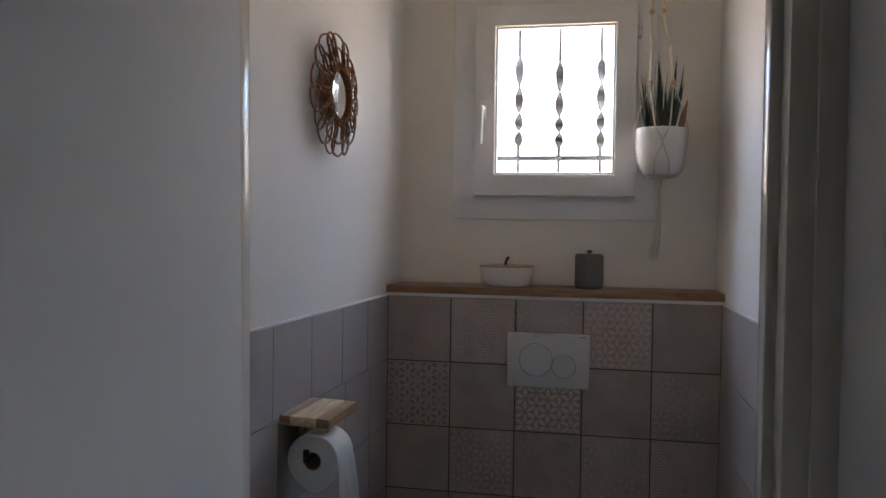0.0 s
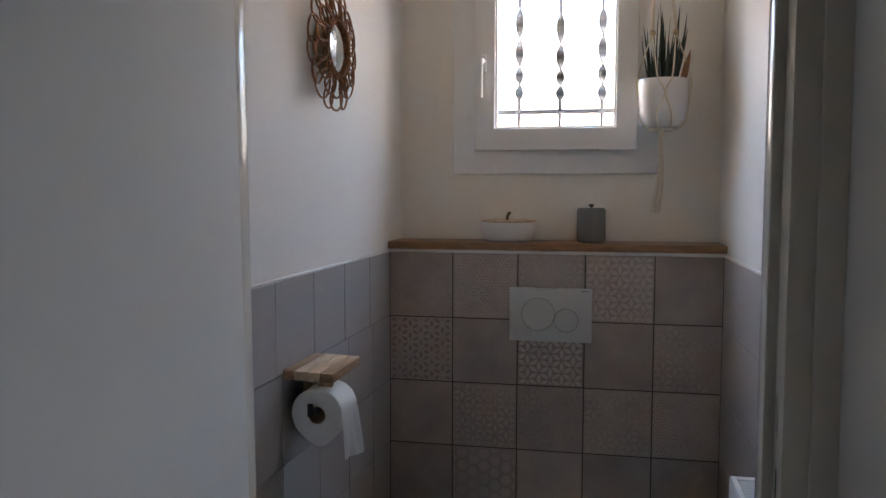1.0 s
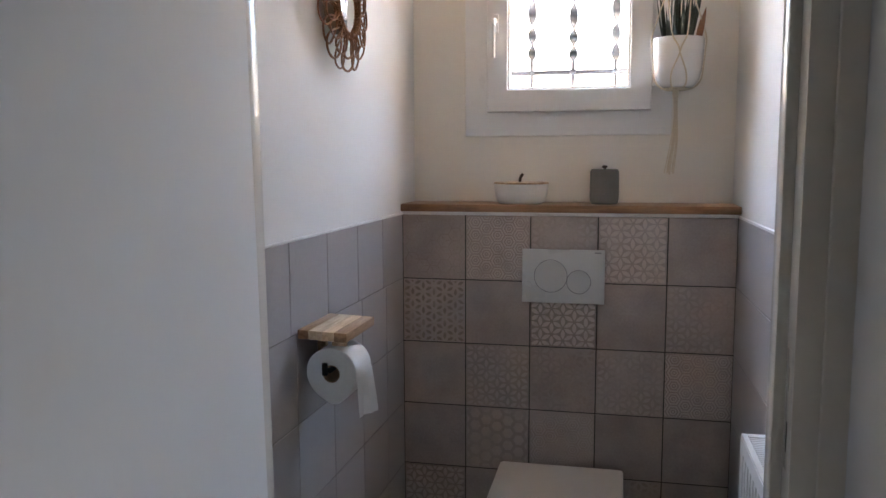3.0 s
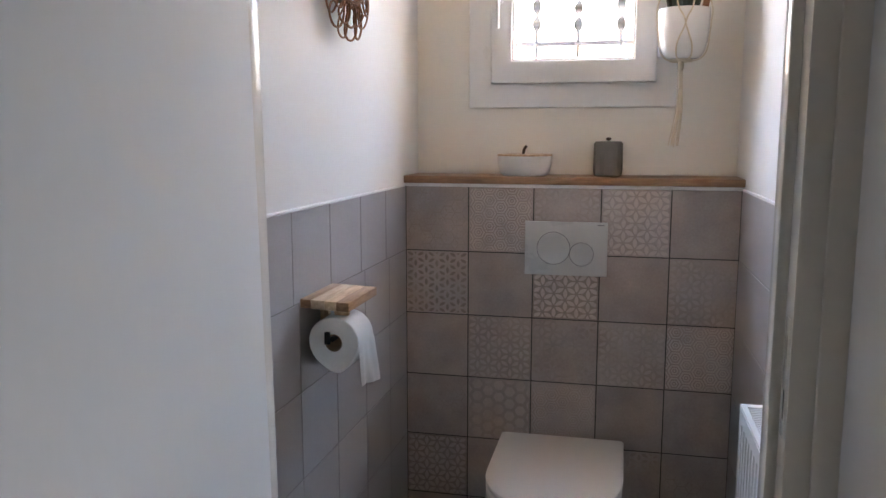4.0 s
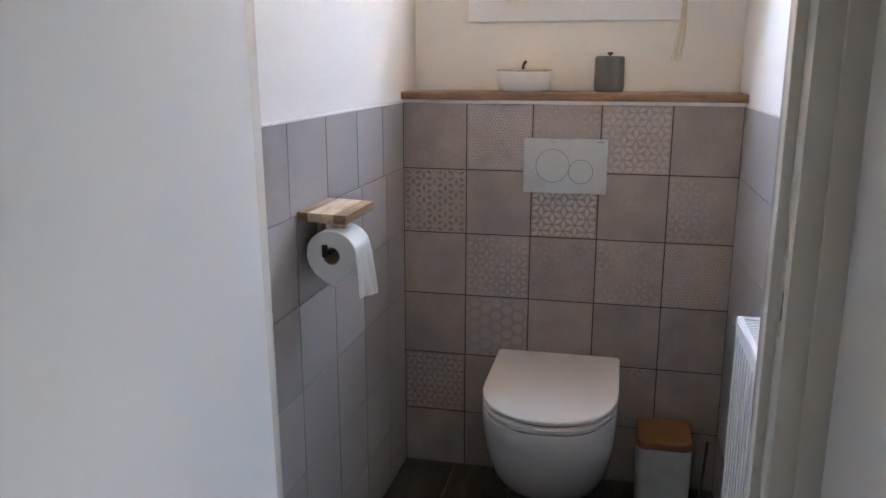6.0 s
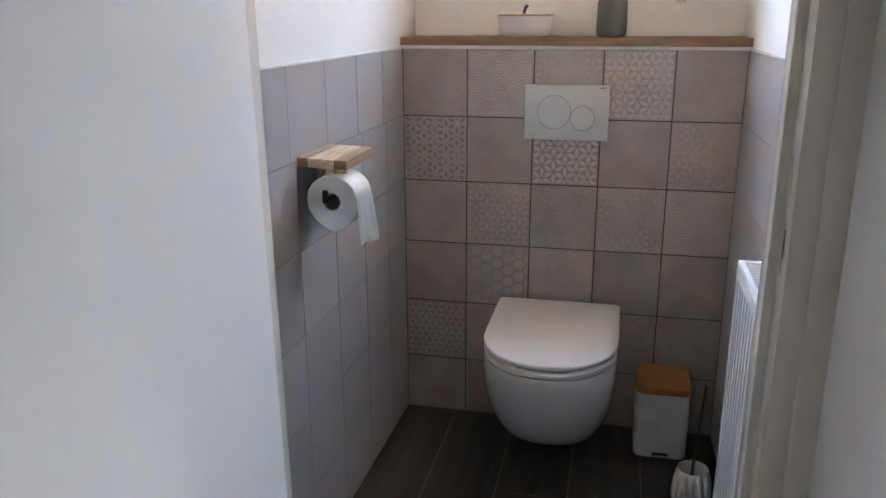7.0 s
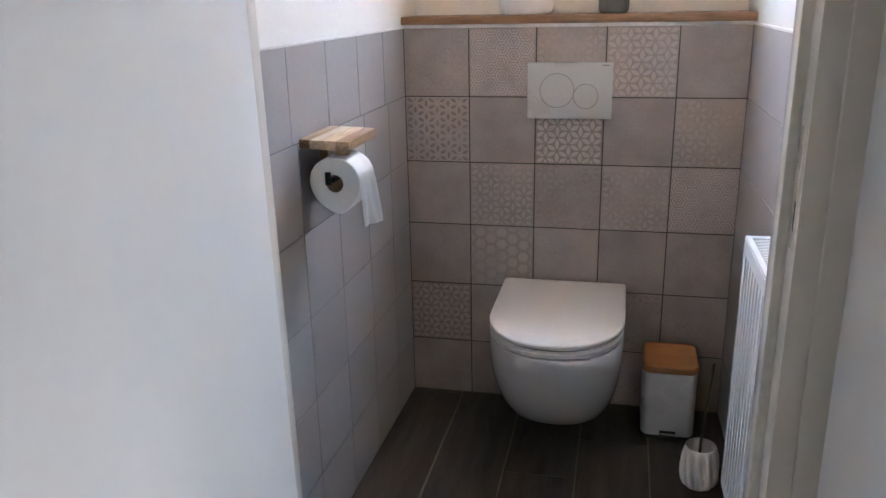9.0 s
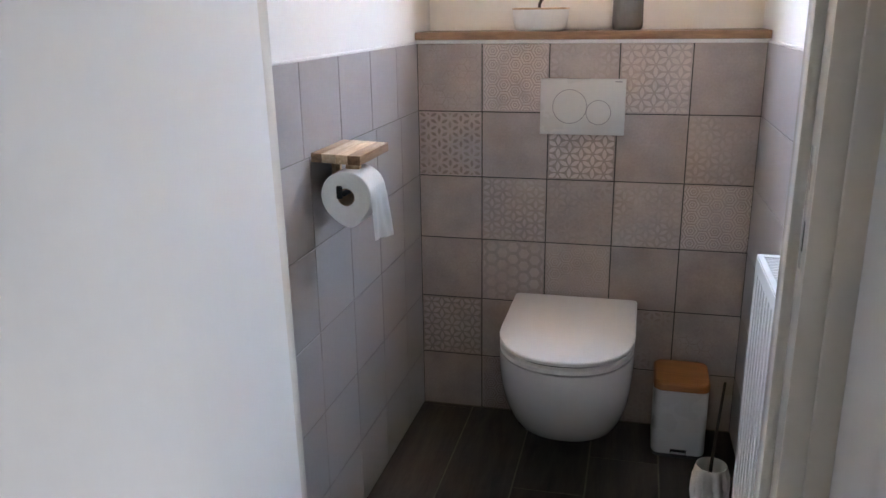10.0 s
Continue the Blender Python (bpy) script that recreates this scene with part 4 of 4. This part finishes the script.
for k, angs in ((K1, (188, 246)), (K2, (-8, -68))):
    for a in angs:
        meet = -90 if a in (246, -68) else (200 if a == 188 else -20)
        path = [k, Vector(k).lerp(Vector(rim(a, 0.083, 0.150)), 0.55), rim(a, 0.083, 0.142), rim((a + meet) / 2 if a in (246, -68) else a, 0.0815, 0.105),
                rim(-90 + (3 if a == -68 else -3) if a in (246, -68) else a, 0.0785, 0.072), rim(-90 + (28 if a == -68 else -22) if a in (246, -68) else a, 0.070, 0.020),
                rim(a, 0.044, -0.0035), LOW]
        if a in (246, -68):
            b0 = 246 if a == 246 else 292
            path = [k, Vector(k).lerp(Vector(rim(b0 + (6 if a == 246 else -6), 0.084, 0.150)), 0.6), rim(b0 + (8 if a == 246 else -8), 0.0830, 0.141), rim(266 if a == 246 else 274, 0.0812, 0.112),
                    rim(272 if a == 246 else 268, 0.0800, 0.085), rim(286 if a == 246 else 252, 0.0735, 0.038), rim(290 if a == 246 else 248, 0.057, 0.002), LOW]
        cord("cord", path, 0.0022)
bm = bmesh.new()
tube(bm, [(PX - 0.004 + 0.030 * math.cos(2 * math.pi * i / 20), PY + 0.030 * math.sin(2 * math.pi * i / 20), PZ - 0.0045) for i in range(20)], 0.0040, 7, True)
part("base_ring", bm, COTTON, hanger)
bm = bmesh.new()
lathe(bm, [(0.006, -0.034), (0.0085, -0.028), (0.0085, -0.012), (0.005, -0.004)], (PX - 0.004, PY, PZ), 12)
part("wrap", bm, COTTON, hanger)
rng = random.Random(4)
bm = bmesh.new()
for i in range(19):
    a, rr = rng.uniform(0, 6.28), rng.uniform(0.001, 0.006)
    x0, y0 = PX - 0.004 + rr * math.cos(a), PY + rr * math.sin(a)
    spread = rng.uniform(0.6, 2.2)
    lean = -0.010 - 0.004 * rng.random()
    end = rng.uniform(-0.256, -0.232)
    tube(bm, lerp_path([(x0, y0, PZ - 0.03), (x0 + 0.002, y0, PZ - 0.09), (x0 - 0.001 + rr * math.cos(a) * 0.5 * spread, y0 + rr * math.sin(a) * spread, PZ - 0.16),
                        (x0 + lean + rr * math.cos(a) * spread, y0 + rr * math.sin(a) * spread, PZ + end)], 4), 0.0013, 5)
part("tassel", bm, COTTON, hanger, "long loose cotton tassel")
hook = thing("ceiling_hook", (PX - 0.010, PY, CEIL), "small white ceiling hook", "hook")
bm = bmesh.new()
lathe(bm, [(0.012, -0.004), (0.012, -0.0002)], (PX - 0.010, PY, CEIL), 16)
tube(bm, lerp_path([(PX - 0.010, PY, CEIL - 0.003), (PX - 0.010, PY, CEIL - 0.012), (PX - 0.004, PY, CEIL - 0.020), (PX - 0.010, PY, CEIL - 0.026), (PX - 0.016, PY, CEIL - 0.020)], 4), 0.002, 6)
part("hook_body", bm, CHROME, hook)

# ---- pattern pieces for the tiles ----
HALF = 0.0985
LAT = 0.0400


def clip_square(poly, h):
    for axis, sign in ((0, 1), (0, -1), (1, 1), (1, -1)):
        out = []
        for i, p in enumerate(poly):
            q = poly[(i + 1) % len(poly)]
            dp, dq = h - sign * p[axis], h - sign * q[axis]
            if dp >= 0:
                out.append(p)
            if (dp > 0) != (dq > 0) and dp != dq:
                f = dp / (dp - dq)
                out.append((p[0] + (q[0] - p[0]) * f, p[1] + (q[1] - p[1]) * f))
        poly = out
        if len(poly) < 3:
            return []
    return poly


def lattice(a):
    col = a * math.sqrt(3) / 2
    for i in range(-4, 5):
        for j in range(-5, 6):
            yield i * col, (j + (0.5 if i % 2 else 0.0)) * a


def hexagon(cx, cy, apothem):
    r = apothem / math.cos(math.pi / 6)
    return [(cx + r * math.cos(math.pi / 3 * k), cy + r * math.sin(math.pi / 3 * k)) for k in range(6)]


def band(outer, inner):
    n = len(outer)
    return [[outer[k], outer[(k + 1) % n], inner[(k + 1) % n], inner[k]] for k in range(n)]


def petal(cx, cy, ang, length, width, n=5):
    up = [(-length / 2 + length * k / n, width / 2 * math.sin(math.pi * k / n) ** 0.8) for k in range(n + 1)]
    pts = up + [(x, -y) for x, y in up[-2:0:-1]]
    c, s_ = math.cos(ang), math.sin(ang)
    return [(cx + x * c - y * s_, cy + x * s_ + y * c) for x, y in pts]


def lattice_edges(a):
    for x, y in lattice(a):
        for k in range(3):
            ang = math.pi / 6 + math.pi / 3 * k
            yield x + a / 2 * math.cos(ang), y + a / 2 * math.sin(ang), ang


def polygons(kind):
    out = []
    if kind == "rings":
        for x, y in lattice(LAT):
            out += band(hexagon(x, y, 0.0180), hexagon(x, y, 0.0138)) + band(hexagon(x, y, 0.0098), hexagon(x, y, 0.0064))
            out.append(hexagon(x, y, 0.0026))
    elif kind == "petals":
        out += [petal(x, y, g, 0.0310, 0.0128) for x, y, g in lattice_edges(LAT)]
    elif kind == "marks":
        out += [petal(x, y, g, 0.0225, 0.0098) for x, y, g in lattice_edges(LAT)]
    elif kind == "small_petals":
        out += [petal(x, y, g, 0.0262, 0.0112) for x, y, g in lattice_edges(LAT)]
    elif kind == "outlines":
        for x, y, g in lattice_edges(LAT):
            out += band(petal(x, y, g, 0.0285, 0.0142), petal(x, y, g, 0.0190, 0.0078)) + [petal(x, y, g, 0.0120, 0.0026)]
    elif kind == "cells":
        out += [hexagon(x, y, 0.0150) for x, y in lattice(LAT)]
    elif kind == "lines":
        for x, y in lattice(LAT):
            out += band(hexagon(x, y, 0.0198), hexagon(x, y, 0.0184))
            for k in range(3):
                g = math.pi / 3 * (2 * k)
                out.append(petal(x + 0.0105 * math.cos(g), y + 0.0105 * math.sin(g), g, 0.020, 0.0022, 3))
    return out


def print_mesh(kind, material, h):
    """The raised print of one tile, facing -y, 0.3 mm proud."""
    verts, faces = [], []
    for poly in polygons(kind):
        q = clip_square(poly, h)
        if len(q) < 3:
            continue
        n0 = len(verts)
        verts += [(x, -0.0003, z) for x, z in q]
        faces.append(list(range(n0, n0 + len(q))))
    me = bpy.data.meshes.new("print")
    me.from_pydata(verts, [], faces)
    me.materials.append(material)
    return me


PRINTS = {}


def print_of(kind, material):
    key = (kind, material.name)
    if key not in PRINTS:
        PRINTS[key] = print_mesh(kind, material, HALF - 0.003)
    return PRINTS[key]


TILE_MESH = {}


def tile_mesh(w, h, material):
    """A tile with eased edges; its face lies in y = 0 and looks to -y."""
    key = (round(w, 4), round(h, 4), material.name)
    if key not in TILE_MESH:
        e, bm = 0.0011, bmesh.new()
        def ring(d, y):
            return [(-w / 2 + d, y, -h / 2 + d), (w / 2 - d, y, -h / 2 + d), (w / 2 - d, y, h / 2 - d), (-w / 2 + d, y, h / 2 - d)]
        loft(bm, [ring(0, 0.0052), ring(0, e), ring(e * 0.4, e * 0.3), ring(e * 1.2, 0.0)], False, True)
        TILE_MESH[key] = mesh_of("tile", bm, material, False)
    return TILE_MESH[key]


def add_tile(wall, x0, x1, z0, z1, material, place, turn_z=0.0):
    """A tile between the given joints; place maps (along, up) to the wall."""
    w, h = x1 - x0, z1 - z0
    if w < 0.012 or h < 0.012:
        return None
    o = new("tile", tile_mesh(w, h, material))
    o.parent = wall
    o.location = Vector(place((x0 + x1) / 2, (z0 + z1) / 2)) - root_of(wall)
    o.rotation_euler = (rng.uniform(-0.0018, 0.0018), 0.0, turn_z + rng.uniform(-0.0018, 0.0018))
    return o


JOINT = 0.0034
rows_z = [TILE_TOP - 0.001] + [FIRST_ROW - PITCH * k for k in range(5)] + [0.001]

# patterned wall behind the toilet, row by row from the top
LAYOUT = (("lines faint", "rings light", "small_petals pale", "petals light", ""),
          ("marks mid pale", "", "petals light deep", "", "small_petals pale"),
          ("", "small_petals pale", "small_petals faint", "small_petals pale", "rings light"),
          ("lines faint", "cells pale", "rings pale", "", ""),
          ("petals pale deep", "", "lines faint", "marks faint", "lines faint"),
          ("", "rings mid", "", "marks faint", "rings faint"))
BODY = {"": TILE, "pale": TILE_PALE, "deep": TILE_DEEP}
INK = {"dark": PRINT_DARK, "faint": PRINT_FAINT, "mid": PRINT_MID, "light": PRINT_LIGHT, "pale": PRINT_PALE}
cols_x = [0.0] + [PITCH * c - 0.0015 for c in range(1, 5)] + [ROOM_X]
for r, names in enumerate(LAYOUT):
    for c, what in enumerate(names):
        g0, g1 = (JOINT / 2 if c else 0.001), (JOINT / 2 if c < 4 else 0.001)
        h0, h1 = (JOINT / 2 if r else 0.0), (JOINT / 2 if r < 5 else 0.0)
        o = add_tile(wall_ledge, cols_x[c] + g0, cols_x[c + 1] - g1, rows_z[r + 1] + h1, rows_z[r] - h0, BODY[what.split()[2] if what.count(" ") == 2 else ""], lambda a, z: (a, 0.0 + rng.uniform(-0.0003, 0.0003), z))
        if what and o:
            kind, ink = what.split()[:2]
            if r == 5:
                PRINTS.setdefault(("low", kind, ink), print_mesh(kind, INK[ink], 0.0935))
                me = PRINTS[("low", kind, ink)]
            else:
                me = print_of(kind, INK[ink])
            p = new("print", me)
            p.parent = o

# plain grey tiles on the side walls
SIDE_PITCH = 0.218
for wall, x, turn, first in ((wall_left, 0.0, radians(90), -0.210), (wall_right, ROOM_X, radians(-90), -0.601)):
    for row, (z1, z0) in enumerate(zip(rows_z, rows_z[1:])):
        wide = SIDE_PITCH if wall is wall_left else 0.60
        joints = [-0.0005] + [first - wide * k + (0.028 if row and wall is wall_left else 0.0) for k in range(7)]
        joints = [j for j in joints if j > FRONT_IN + 0.02] + [FRONT_IN + 0.002]
        for a, b in zip(joints, joints[1:]):
            add_tile(wall, b + 0.0011, a - 0.0011, z0 + (0.0011 if z0 > 0.01 else 0), z1 - (0.0011 if z1 < TILE_TOP - 0.01 else 0), TILE_SIDE, lambda a_, z_: (x, a_, z_), turn)

turn_about(wall_left, 0.0, YAW_LEFT)
turn_about(wall_right, ROOM_X, YAW_RIGHT)

# ---- floor planks ----
PLANKS = {}


def plank_mesh(w, l):
    key = (round(w, 4), round(l, 4))
    if key not in PLANKS:
        bm, e = bmesh.new(), 0.0010
        def ring(d, z):
            return [(-w / 2 + d, -l / 2 + d, z), (w / 2 - d, -l / 2 + d, z), (w / 2 - d, l / 2 - d, z), (-w / 2 + d, l / 2 - d, z)]
        loft(bm, [ring(0, -0.006), ring(0, -e), ring(e * 0.4, -e * 0.3), ring(e * 1.3, 0.0)], False, True)
        PLANKS[key] = mesh_of("plank", bm, PLANK, False)
    return PLANKS[key]


plank_x = [-0.022] + [0.172 + 0.2035 * k for k in range(5)]
plank_x[-1] = ROOM_X + 0.022
CUTS = {0: (-0.016, -1.22), 1: (-0.86,), 2: (-0.452,), 3: (-0.240,), 4: (-0.66,)}
for c in range(5):
    ys = [-0.001] + list(CUTS[c]) + [-1.330]
    for y1, y0 in zip(ys, ys[1:]):
        if plank_x[c + 1] - plank_x[c] < 0.02 or y1 - y0 < 0.008:
            continue
        w, l = plank_x[c + 1] - plank_x[c] - 0.004, y1 - y0 - 0.004
        o = new("plank", plank_mesh(w, l))
        o.parent = floor
        o.location = ((plank_x[c] + plank_x[c + 1]) / 2, (y0 + y1) / 2, rng.uniform(-0.0003, 0.0003))
for hx in range(13):
    x0 = -1.19 + 0.2035 * hx
    for hy in range(2):
        y0 = -3.64 + 1.15 * hy
        o = new("plank", plank_mesh(0.1995, 1.146))
        o.parent = floor
        o.location = (x0 + 0.1, y0 + 0.575, rng.uniform(-0.0003, 0.0003))
